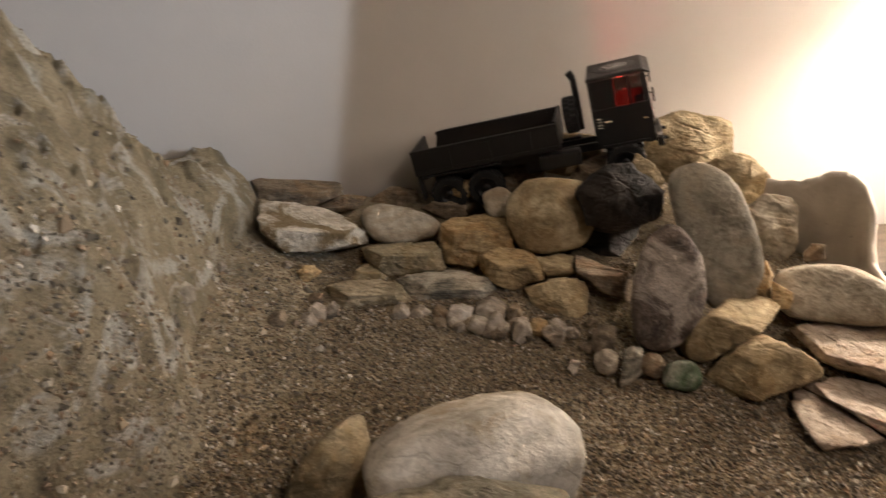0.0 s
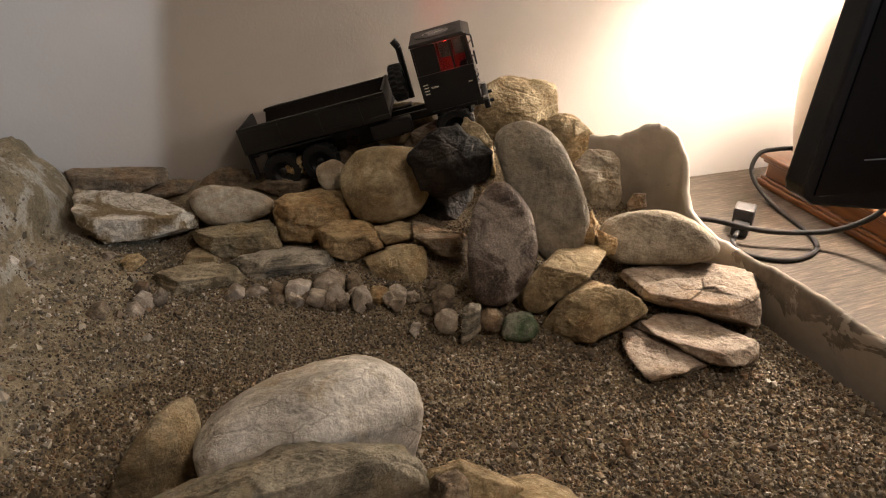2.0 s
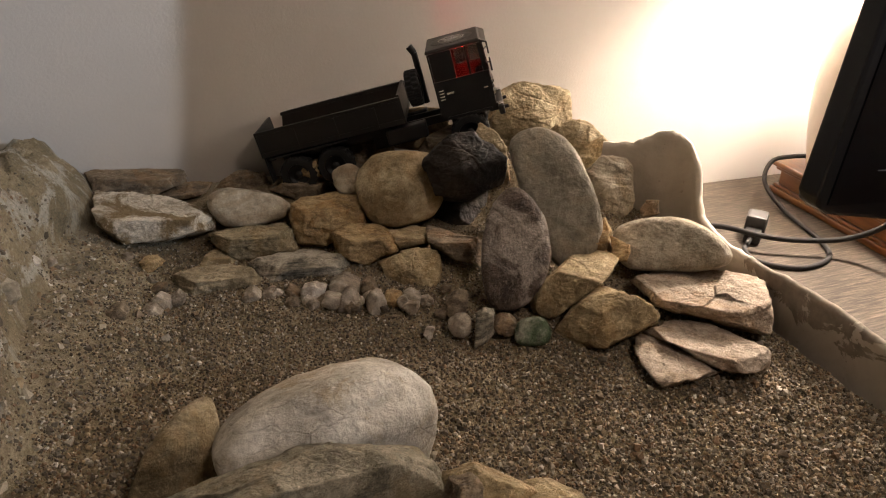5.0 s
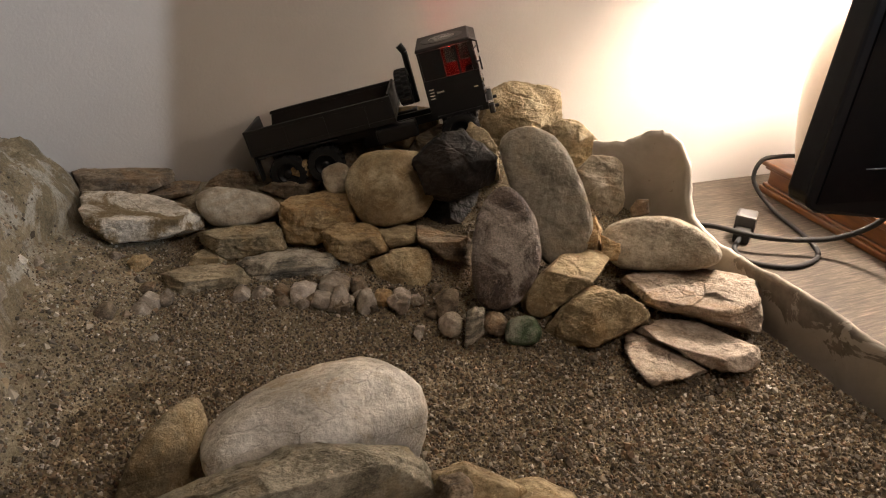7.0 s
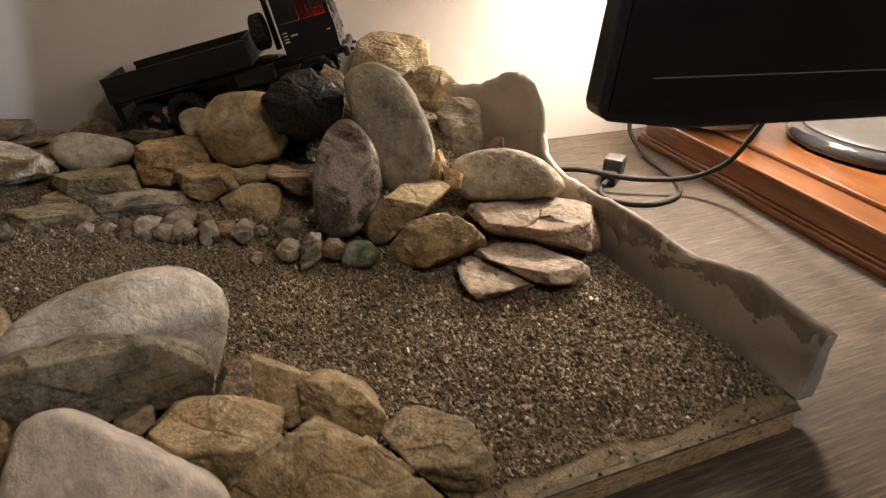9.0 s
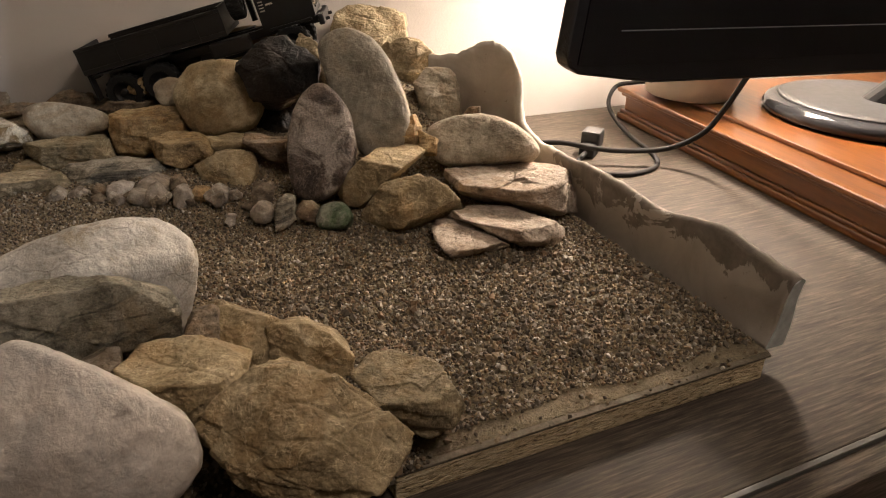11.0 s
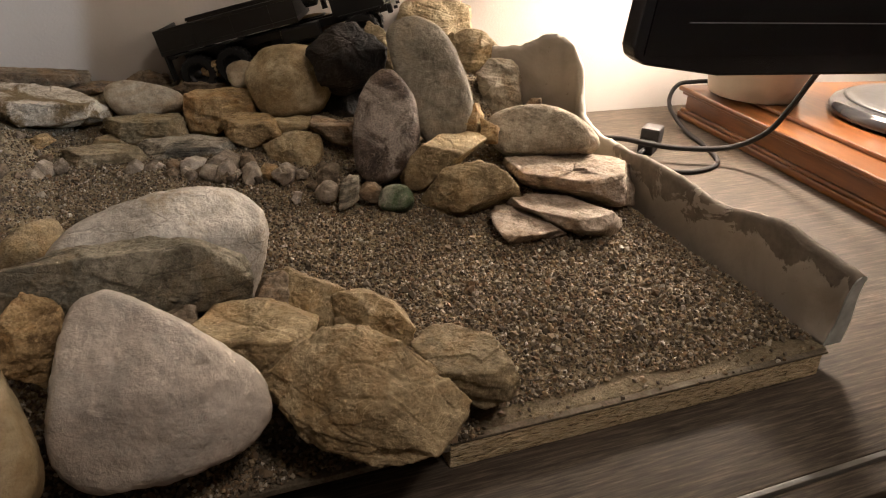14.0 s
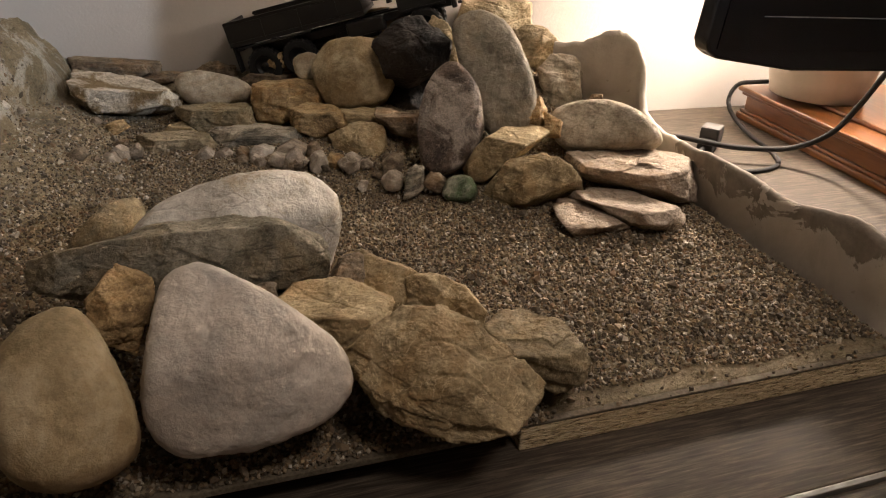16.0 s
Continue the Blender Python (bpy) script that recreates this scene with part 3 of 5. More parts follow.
# ---------------------------------------------------------------- rocks
def stone_body(kind, cuts, depth, ridge, pitch, rng):
    """Planes (normal, distance) that bound a stone: its outline across x and z, then its front, top and back."""
    planes = []
    for a, dist in cuts:
        a = radians(a)
        lean = rng.uniform(-0.16, 0.16) if kind == "crisp" else 0.0
        planes.append((Vector((math.cos(a), lean, math.sin(a))).normalized(), max(dist, 0.004)))
    span = max(dist for a, dist in cuts)
    if ridge is not None:
        # a flat top and an upright face that meet in an edge
        edge = Vector((0, -depth / 2, ridge))
        for n, wild in ((Vector((0, -math.sin(pitch), math.cos(pitch))), 0.07), (Vector((0, -math.cos(pitch), -math.sin(pitch))), 0.14)):
            n = (n + Vector((rng.uniform(-wild, wild), 0, rng.uniform(-wild, wild)))).normalized()
            planes.append((n, max(n.dot(edge), 0.12 * span)))
        side = rng.choice((-1, 1))
        n = Vector((side * 0.75, -0.62, 0.1 * side)).normalized()
        planes.append((n, n.dot(Vector((side * span * 0.62, -depth * 0.42, 0)))))
        n = Vector((-side * 0.55, -0.75, 0.3)).normalized()
        planes.append((n, n.dot(Vector((-side * span * 0.66, -depth * 0.42, ridge)))))
    elif kind == "crisp":
        planes.append((Vector((rng.uniform(-0.25, 0.25), -0.82, 0.52)).normalized(), depth / 2 * 0.86))
        for k in range(5 if span > 0.025 else 2):
            a = 2.4 * k + rng.uniform(-0.5, 0.5)
            tilt = rng.uniform(0.3, 0.9)
            n = Vector((tilt * math.cos(a), -1, tilt * math.sin(a))).normalized()
            planes.append((n, depth / 2 * rng.uniform(0.78, 1.0)))
    else:
        for a in ((0.6, 2.3, 4.0, 5.4) if kind == "worn" else (1.2,)):
            a += rng.uniform(-0.3, 0.3)
            wide = 0.55 if kind == "worn" else 0.12
            planes.append((Vector((wide * math.cos(a), -1, wide * math.sin(a) + 0.1)).normalized(), depth / 2 * rng.uniform(0.9, 1.0)))
    planes.append((Vector((0, 1, 0)), depth / 2))
    return planes


def reach(planes, d, power):
    """How far the worn body reaches in the direction d."""
    near = [n.dot(d) / lim for n, lim in planes]
    top = max(near)
    return 1 / (top * sum((q / top) ** power for q in near if q > 0.02 * top) ** (1 / power))


def stone_mesh(kind, cuts, depth, ridge, pitch, seed, subdiv):
    """One stone: planes worn together, then bedding steps, chips, cracks, dents and grain."""
    rng = random.Random(seed * 7 + 1)
    planes = stone_body(kind, cuts, depth, ridge, pitch, rng)
    power = {"round": 5.0, "worn": 13.0, "crisp": 55.0}[kind]
    ring = [Vector((math.cos(k * math.pi / 60), 0, math.sin(k * math.pi / 60))) for k in range(120)]
    ring = [d * reach([(Vector((math.cos(radians(a)), 0, math.sin(radians(a)))), max(q, 0.004)) for a, q in cuts], d, 200.0) for d in ring]
    half = Vector((max(abs(p.x) for p in ring), depth / 2, max(abs(p.z) for p in ring)))
    bm = bmesh.new()
    bmesh.ops.create_icosphere(bm, subdivisions=subdiv, radius=1.0)
    body = []
    for v in bm.verts:
        d = Vector((v.co.x * half.x, v.co.y * half.y, v.co.z * half.z)).normalized()
        body.append(d * reach(planes, d, power))
    full = 1.0 if kind == "crisp" else 0.955
    # the wear rounds the outline off: bring it back to its full width and height
    for k in (0, 2):
        lo, hi = min(p[k] for p in body), max(p[k] for p in body)
        wide, tall = min(p[k] for p in ring), max(p[k] for p in ring)
        for p in body:
            p[k] = full * (wide + (p[k] - lo) / (hi - lo) * (tall - wide))
    mean = (half.x * half.y * half.z) ** (1 / 3)
    off = Vector((seed * 3.7, seed * 1.3, seed * 2.1))
    up = Vector((rng.uniform(-0.3, 0.3), -math.sin(pitch) + rng.uniform(-0.2, 0.2), math.cos(pitch))).normalized()
    bed = rng.uniform(95, 150)
    for v, q in zip(bm.verts, body):
        out = Vector((q.x / half.x, q.y / half.y, q.z / half.z)).normalized()
        low = noise.fractal(q * (0.55 / mean) + off, 1.0, 2.0, 3)
        if kind != "crisp":
            dent = max(0.0, noise.noise(q * 26 + off) - 0.25)
            nick = max(0.0, noise.noise(q * 85 + off) - 0.42)
            move = mean * (0.055 * low - 0.07 * dent) - 0.004 * nick + 0.0016 * noise.fractal(q * 45 + off, 0.8, 2.2, 5)
        else:
            layer = q.dot(up) * bed + 1.1 * noise.noise(q * 16 + off)
            shelf = noise.cell(Vector((math.floor(layer) * 3.71, seed, 0)))
            near = noise.voronoi(Vector((q.x, q.y, q.z * 1.5)) * 21 + off)
            chip = noise.cell(near[1][0] * 91.7)
            groove = max(0.0, 0.02 - abs(noise.noise(Vector((q.x * 9, q.y * 9, q.z * 15)) + off * 2)))
            groove += 0.5 * max(0.0, 0.016 - abs(noise.noise(Vector((q.x * 19, q.y * 19, q.z * 30)) - off)))
            move = mean * (0.05 * low + 0.045 * chip) + 0.0010 * shelf - 0.09 * groove * min(1, mean / 0.04) + 0.0026 * min(1, mean / 0.03) * noise.fractal(q * 34 + off, 0.8, 2.2, 6) + 0.0007 * noise.noise(q * 260 + off)
        v.co = q + out * move
    return bm


ROCK_WORDS = {
    "brown": ("rock", "rough brown layered rock in the dry-stone pile"),
    "tan": ("rock", "angular yellow-tan fractured rock with chalky veins"),
    "olive": ("rock", "olive-brown weathered rock bedded among the stones"),
    "ochre": ("rock", "angular ochre-yellow sandstone rock in the pile"),
    "crusted": ("rock", "pale slab rock crusted with brown dirt"),
    "pale": ("rock", "smooth pale grey river cobble"),
    "cream": ("rock", "rounded cream-coloured boulder in the pile"),
    "cream2": ("rock", "large rounded cream boulder at the board's front"),
    "black": ("rock", "black angular shiny rock in the pile"),
    "grey": ("rock", "tall smooth grey-green river stone leaning on the pile"),
    "purple": ("rock", "dark purple-brown oval river stone with white veins standing upright"),
    "green": ("rock", "flat greenish-brown slab lying on the gravel"),
    "slate": ("rock", "dark flat slate slab with pale blotches"),
    "greenst": ("rock", "small green speckled stone on the gravel"),
    "sand": ("rock", "flat smooth sand-coloured stone with grainy surface"),
    "sand2": ("rock", "flat layered sandstone slab lying on the gravel"),
    "sand3": ("rock", "flat brown-grey slab at the gravel's edge"),
    "white": ("rock", "large white boulder with chipped brown top"),
    "white2": ("rock", "big smooth white rounded boulder"),
    "greyslab": ("rock", "long grey rough slab leaning before the white boulder"),
}
ROCK_NAMES = {"round": "boulder", "worn": "boulder", "crisp": "rock"}


def rock(kind, mat, at, turn, cuts, depth, ridge, seed):
    """A stone whose outline, seen along its y, is bounded by cuts: a direction in degrees and a distance."""
    big = max(d for a, d in cuts)
    bm = stone_mesh(kind, cuts, depth, ridge, -radians(turn[0]), seed, 7 if big > 0.085 else 6 if big > 0.03 else 5)
    ob = mesh_object(ROCK_NAMES[kind], bm, mat, True, 0.0 if kind != "crisp" else 0.38)
    ob.matrix_basis = pose(*at, *turn)
    return tagged(ob, ROCK_WORDS[mat][1], "rock", "rocks of the course")


def pebble(mat, at, size, turn, seed):
    rng = random.Random(seed)
    count = rng.choice((5, 6, 7))
    cuts = []
    for k in range(count):
        a = 360 * (k + rng.uniform(-0.28, 0.28)) / count
        c, n = math.cos(radians(a)) * size[0] / 2, math.sin(radians(a)) * size[2] / 2
        cuts.append((a, 0.9 * math.hypot(c, n) * rng.uniform(0.66, 1.0)))
    worn = rng.random() < 0.12
    ob = mesh_object("pebble", stone_mesh("worn" if worn else "crisp", cuts, 0.85 * size[1], None, 0.0, seed, 4), mat, True, 0.0 if worn else 0.24)
    ob.matrix_basis = pose(*at, *turn)
    return tagged(ob, PEBBLE_WORDS[mat], "pebble", "pebbles along the rocks")


PEBBLE_WORDS = {"pale": "small pale grey pebble on the gravel", "chip": "small pale angular pebble on the gravel", "chip2": "small grey-brown angular pebble on the gravel", "brown": "small rough brown pebble on the gravel", "ochre": "small yellow-brown pebble on the gravel",
                "grey": "small grey-green pebble on the gravel", "white": "small whitish quartz pebble on the gravel", "slate": "small dark slate pebble on the gravel"}

rock("crisp", "brown", (0.026, 1.302, 0.907), (-19, 0, -0), ((-166, 0.071), (-98, 0.019), (-70, 0.037), (13, 0.081), (84, 0.021), (108, 0.048)), 0.082, 0.004, 1)
rock("crisp", "crusted", (0.045, 1.170, 0.896), (-22, 0, -1), ((-162, 0.074), (-135, 0.065), (-93, 0.040), (-81, 0.047), (-4, 0.094), (61, 0.032), (72, 0.030), (95, 0.053), (178, 0.087)), 0.110, -0.011, 2)
rock("crisp", "brown", (0.098, 1.276, 0.886), (-21, 0, -3), ((-118, 0.030), (-82, 0.015), (-25, 0.043), (86, 0.021), (111, 0.014)), 0.074, -0.003, 3)
rock("round", "pale", (0.195, 1.173, 0.889), (-22, 0, -8), ((-168, 0.062), (-147, 0.050), (-105, 0.035), (-76, 0.031), (3, 0.069), (66, 0.037), (85, 0.032), (117, 0.051)), 0.090, None, 4)
rock("crisp", "brown", (0.202, 1.290, 0.890), (-20, 0, -8), ((-106, 0.024), (-82, 0.023), (6, 0.044), (86, 0.024), (119, 0.022), (136, 0.027)), 0.080, None, 5)
rock("crisp", "brown", (0.295, 1.238, 0.893), (-20, 0, -11), ((-112, 0.030), (-77, 0.023), (-29, 0.047), (80, 0.028), (115, 0.020)), 0.086, 0.000, 6)
rock("crisp", "brown", (0.417, 1.287, 0.949), (-17, 0, -15), ((-150, 0.063), (-86, 0.046), (-58, 0.045), (5, 0.060), (108, 0.029), (117, 0.025), (135, 0.029)), 0.090, None, 8)
rock("worn", "cream", (0.523, 1.261, 0.976), (-16, 0, -20), ((-163, 0.059), (-93, 0.041), (-67, 0.041), (16, 0.057), (81, 0.041), (104, 0.038), (136, 0.049)), 0.120, None, 9)
rock("crisp", "ochre", (0.325, 1.232, 0.928), (-19, 0, -12), ((-125, 0.026), (-73, 0.017), (16, 0.030), (107, 0.014), (131, 0.016)), 0.060, None, 7)
rock("round", "pale", (0.355, 1.146, 0.932), (-20, 0, -16), ((-176, 0.026), (-142, 0.026), (-76, 0.025), (-1, 0.027), (59, 0.026), (114, 0.024)), 0.060, None, 11)
rock("crisp", "ochre", (0.307, 1.097, 0.887), (-23, 0, -14), ((-175, 0.062), (-154, 0.061), (-96, 0.050), (-63, 0.036), (2, 0.065), (44, 0.067), (99, 0.041), (121, 0.049)), 0.100, 0.009, 12)
rock("worn", "cream", (0.425, 1.080, 0.932), (-21, 0, -20), ((-172, 0.075), (-148, 0.072), (-100, 0.065), (-71, 0.062), (-24, 0.070), (20, 0.074), (86, 0.065), (102, 0.064), (144, 0.074)), 0.130, None, 13)
rock("crisp", "black", (0.505, 1.008, 0.986), (-19, 0, -25), ((-157, 0.060), (-97, 0.055), (-62, 0.051), (-4, 0.062), (54, 0.052), (108, 0.050), (131, 0.051), (158, 0.059)), 0.110, None, 214)
# deep shade put in as a black stone below the black rock
rock("crisp", "black", (0.515, 1.037, 0.887), (-23, 0, -25), ((-173, 0.045), (-145, 0.039), (-95, 0.046), (4, 0.048), (96, 0.051)), 0.060, None, 15)
rock("round", "grey", (0.606, 0.895, 0.966), (-21, 0, -32), ((-155, 0.046), (-153, 0.045), (-112, 0.087), (-47, 0.101), (-5, 0.077), (23, 0.061), (33, 0.061), (45, 0.070), (82, 0.100), (109, 0.112), (154, 0.101)), 0.065, None, 16)
rock("round", "purple", (0.517, 0.843, 0.918), (-25, 0, -30), ((-176, 0.051), (-163, 0.057), (-106, 0.092), (-65, 0.084), (-29, 0.060), (-4, 0.049), (20, 0.050), (35, 0.058), (73, 0.084), (130, 0.079), (164, 0.057)), 0.055, None, 17)
rock("crisp", "ochre", (0.342, 1.011, 0.879), (-25, 0, -17), ((-156, 0.044), (-108, 0.031), (-69, 0.033), (22, 0.045), (52, 0.032), (79, 0.030), (121, 0.038)), 0.080, -0.000, 18)
rock("crisp", "tan", (0.410, 0.999, 0.881), (-24, 0, -21), ((-145, 0.022), (-74, 0.018), (-11, 0.030), (83, 0.022), (106, 0.019)), 0.060, -0.002, 19)
rock("crisp", "brown", (0.468, 0.950, 0.883), (-25, 0, -25), ((-165, 0.038), (-123, 0.021), (-99, 0.021), (0, 0.045), (73, 0.023), (89, 0.027)), 0.070, 0.006, 20)
rock("crisp", "tan", (0.390, 0.934, 0.855), (-27, 0, -21), ((-146, 0.035), (-120, 0.027), (-96, 0.032), (-17, 0.046), (13, 0.051), (96, 0.033), (116, 0.034)), 0.060, None, 21)
rock("crisp", "olive", (0.186, 1.097, 0.863), (-24, 0, -8), ((-152, 0.052), (-133, 0.041), (-124, 0.038), (-81, 0.027), (17, 0.062), (95, 0.023)), 0.100, 0.004, 22)
rock("crisp", "tan", (0.133, 1.071, 0.853), (-25, 0, -6), ((-127, 0.027), (-93, 0.017), (-55, 0.027), (52, 0.012), (115, 0.018), (146, 0.023)), 0.048, 0.000, 23)
rock("crisp", "green", (0.115, 0.996, 0.850), (-27, 0, -5), ((-160, 0.050), (-147, 0.045), (-89, 0.022), (-81, 0.021), (-42, 0.047), (32, 0.054), (83, 0.027), (102, 0.030)), 0.059, 0.005, 24)
rock("crisp", "slate", (0.247, 1.003, 0.853), (-26, 0, -12), ((-144, 0.066), (-88, 0.022), (-78, 0.029), (37, 0.068), (66, 0.036), (91, 0.026), (108, 0.038)), 0.072, -0.003, 25)
rock("crisp", "ochre", (0.654, 0.838, 0.919), (-23, 0, -36), ((-136, 0.025), (-60, 0.027), (-1, 0.017), (36, 0.023), (132, 0.021), (168, 0.013)), 0.050, None, 26)
rock("crisp", "tan", (0.585, 0.787, 0.878), (-27, 0, -35), ((-146, 0.069), (-88, 0.052), (-49, 0.024), (-26, 0.040), (41, 0.066), (119, 0.028), (134, 0.025), (139, 0.026)), 0.080, 0.000, 27)
rock("crisp", "tan", (0.598, 0.727, 0.849), (-29, 0, -38), ((-102, 0.061), (-80, 0.045), (-51, 0.040), (-6, 0.071), (67, 0.048), (112, 0.039), (149, 0.042), (152, 0.043), (153, 0.044)), 0.100, None, 128)
rock("round", "greenst", (0.498, 0.745, 0.840), (-31, 0, -32), ((-164, 0.026), (-102, 0.021), (-72, 0.020), (-3, 0.025), (53, 0.023), (103, 0.020), (155, 0.022)), 0.040, None, 30)
rock("round", "sand", (0.784, 0.826, 0.893), (-23, 0, -42), ((-162, 0.089), (-144, 0.084), (-84, 0.043), (-73, 0.043), (-8, 0.089), (48, 0.063), (73, 0.045), (99, 0.044), (122, 0.057)), 0.100, None, 31)
rock("crisp", "ochre", (0.676, 0.817, 0.907), (-24, 0, -38), ((-165, 0.013), (-85, 0.019), (2, 0.014), (74, 0.012)), 0.040, None, 32)
rock("crisp", "sand2", (0.773, 0.733, 0.841), (-27, 0, -45), ((-127, 0.060), (-98, 0.035), (-91, 0.033), (-74, 0.052), (3, 0.099), (22, 0.093), (90, 0.055), (107, 0.047), (128, 0.070)), 0.157, -0.011, 33)
rock("crisp", "sand2", (0.712, 0.645, 0.832), (-30, 0, -46), ((-104, 0.020), (-102, 0.019), (-69, 0.042), (-21, 0.076), (15, 0.079), (77, 0.036), (99, 0.034), (136, 0.064)), 0.092, -0.007, 34)
rock("crisp", "sand2", (0.651, 0.634, 0.827), (-31, 0, -44), ((-142, 0.035), (-132, 0.031), (-56, 0.031), (-53, 0.031), (69, 0.020), (83, 0.023), (119, 0.046)), 0.108, -0.025, 35)
rock("crisp", "brown", (0.830, 0.954, 0.899), (-21, 0, -40), ((-153, 0.016), (-72, 0.013), (9, 0.016), (98, 0.015), (159, 0.012)), 0.035, None, 36)
rock("crisp", "pale", (0.790, 1.020, 0.913), (-20, 0, -36), ((-158, 0.033), (-125, 0.038), (-44, 0.050), (6, 0.041), (41, 0.052), (92, 0.056), (144, 0.053)), 0.080, None, 37)
rock("crisp", "cream", (0.749, 1.241, 0.969), (-15, 0, -29), ((-171, 0.085), (-107, 0.077), (-63, 0.081), (2, 0.084), (12, 0.085), (68, 0.084), (85, 0.080), (116, 0.086), (166, 0.084)), 0.130, None, 38)
rock("crisp", "cream", (0.801, 1.149, 0.956), (-17, 0, -33), ((-156, 0.052), (-109, 0.044), (-69, 0.047), (-5, 0.060), (49, 0.042), (78, 0.043), (125, 0.047)), 0.110, None, 39)
rock("crisp", "cream", (0.581, 1.074, 0.984), (-18, 0, -26), ((-171, 0.033), (-87, 0.049), (9, 0.027), (39, 0.021), (55, 0.026), (168, 0.031)), 0.090, None, 40)
rock("crisp", "brown", (0.542, 1.166, 0.973), (-17, 0, -22), ((-109, 0.037), (-67, 0.027), (-13, 0.046), (78, 0.037), (116, 0.025), (155, 0.039)), 0.100, -0.000, 41)
rock("worn", "white", (0.166, 0.565, 0.896), (-24, 0, -2), ((-148, 0.094), (-97, 0.064), (-27, 0.118), (-11, 0.116), (40, 0.104), (71, 0.077), (94, 0.054), (103, 0.052), (121, 0.062), (147, 0.088)), 0.120, None, 50)
rock("crisp", "greyslab", (0.102, 0.464, 0.913), (-26, 0, 3), ((-173, 0.123), (-104, 0.043), (-92, 0.042), (-91, 0.044), (-10, 0.149), (33, 0.120), (64, 0.068), (73, 0.052), (90, 0.035), (97, 0.033)), 0.075, 0.024, 51)
rock("worn", "olive", (0.027, 0.617, 0.867), (-39, 0, -0), ((-107, 0.055), (-14, 0.049), (-6, 0.046), (11, 0.055), (91, 0.051), (125, 0.027), (138, 0.023), (153, 0.026)), 0.080, None, 52)
rock("worn", "white2", (0.150, 0.330, 0.878), (-34, 0, -1), ((-155, 0.093), (-118, 0.087), (-95, 0.075), (-83, 0.072), (-68, 0.076), (-41, 0.088), (0, 0.086), (29, 0.069), (52, 0.053), (94, 0.091), (139, 0.100), (170, 0.079)), 0.150, None, 73)
rock("round", "cream2", (0.010, 0.325, 0.873), (-34, 0, 13), ((-144, 0.061), (-101, 0.066), (-65, 0.067), (4, 0.042), (13, 0.046), (52, 0.066), (102, 0.064), (130, 0.056), (171, 0.047)), 0.170, None, 54)
rock("crisp", "ochre", (0.051, 0.403, 0.900), (-29, 0, 8), ((-131, 0.029), (-123, 0.031), (-27, 0.028), (-14, 0.026), (13, 0.033), (56, 0.037), (127, 0.028), (139, 0.026), (180, 0.025)), 0.060, None, 55)
rock("crisp", "tan", (0.233, 0.383, 0.878), (-31, 0, -9), ((-147, 0.040), (-123, 0.025), (-59, 0.031), (-14, 0.055), (61, 0.039), (79, 0.033), (94, 0.033), (130, 0.047)), 0.100, -0.003, 156)
rock("crisp", "tan", (0.291, 0.448, 0.865), (-29, 0, -13), ((-167, 0.040), (-106, 0.035), (-67, 0.039), (7, 0.043), (65, 0.032), (67, 0.032), (102, 0.041), (145, 0.048)), 0.070, None, 157)
rock("crisp", "tan", (0.313, 0.311, 0.853), (-35, 0, -19), ((-145, 0.069), (-135, 0.064), (-104, 0.051), (-76, 0.067), (-46, 0.081), (-12, 0.090), (51, 0.050), (61, 0.050), (81, 0.056), (130, 0.064), (138, 0.068)), 0.150, None, 58)
rock("crisp", "tan", (0.356, 0.416, 0.860), (-30, 0, -19), ((-178, 0.039), (-109, 0.025), (-87, 0.029), (-4, 0.039), (39, 0.026), (63, 0.024), (91, 0.029), (107, 0.034)), 0.090, None, 59)
rock("crisp", "olive", (0.420, 0.334, 0.840), (-33, 0, -28), ((-127, 0.021), (-98, 0.034), (-57, 0.043), (-26, 0.051), (32, 0.039), (45, 0.036), (77, 0.035), (104, 0.041), (143, 0.051)), 0.100, -0.008, 60)
rock("crisp", "sand3", (0.173, 0.437, 0.879), (-29, 0, -3), ((-129, 0.008), (-66, 0.011), (4, 0.017), (87, 0.011), (116, 0.010)), 0.050, None, 62)
rock("crisp", "brown", (0.260, 0.442, 0.891), (-28, 0, -11), ((-167, 0.017), (-85, 0.017), (-2, 0.016), (56, 0.021), (106, 0.015), (153, 0.012)), 0.050, None, 63)
pebble("chip", (0.239, 0.914, 0.858), (0.040, 0.036, 0.036), (-0, -20, -23), 101)
pebble("chip2", (0.285, 0.919, 0.858), (0.059, 0.052, 0.023), (-0, 10, -23), 102)
pebble("chip2", (0.257, 0.889, 0.854), (0.036, 0.032, 0.030), (-0, -10, -23), 103)
pebble("chip", (0.282, 0.881, 0.854), (0.039, 0.034, 0.028), (-0, 30, -23), 104)
pebble("brown", (0.315, 0.900, 0.860), (0.023, 0.027, 0.041), (-0, -30, -23), 105)
pebble("chip2", (0.314, 0.864, 0.855), (0.034, 0.031, 0.037), (-0, -15, -23), 106)
pebble("ochre", (0.341, 0.870, 0.852), (0.030, 0.027, 0.028), (-0, -0, -23), 107)
pebble("chip2", (0.366, 0.859, 0.852), (0.036, 0.032, 0.029), (-0, 20, -23), 108)
pebble("chip2", (0.157, 0.942, 0.852), (0.036, 0.033, 0.019), (-0, -0, -23), 109)
pebble("chip2", (0.183, 0.938, 0.850), (0.031, 0.028, 0.013), (-0, -0, -23), 110)
pebble("brown", (0.212, 0.929, 0.850), (0.032, 0.029, 0.014), (-0, -0, -23), 111)
pebble("chip2", (0.024, 0.926, 0.858), (0.033, 0.029, 0.020), (-0, 15, -23), 112)
pebble("chip2", (0.038, 0.946, 0.860), (0.032, 0.028, 0.025), (-0, -0, -23), 113)
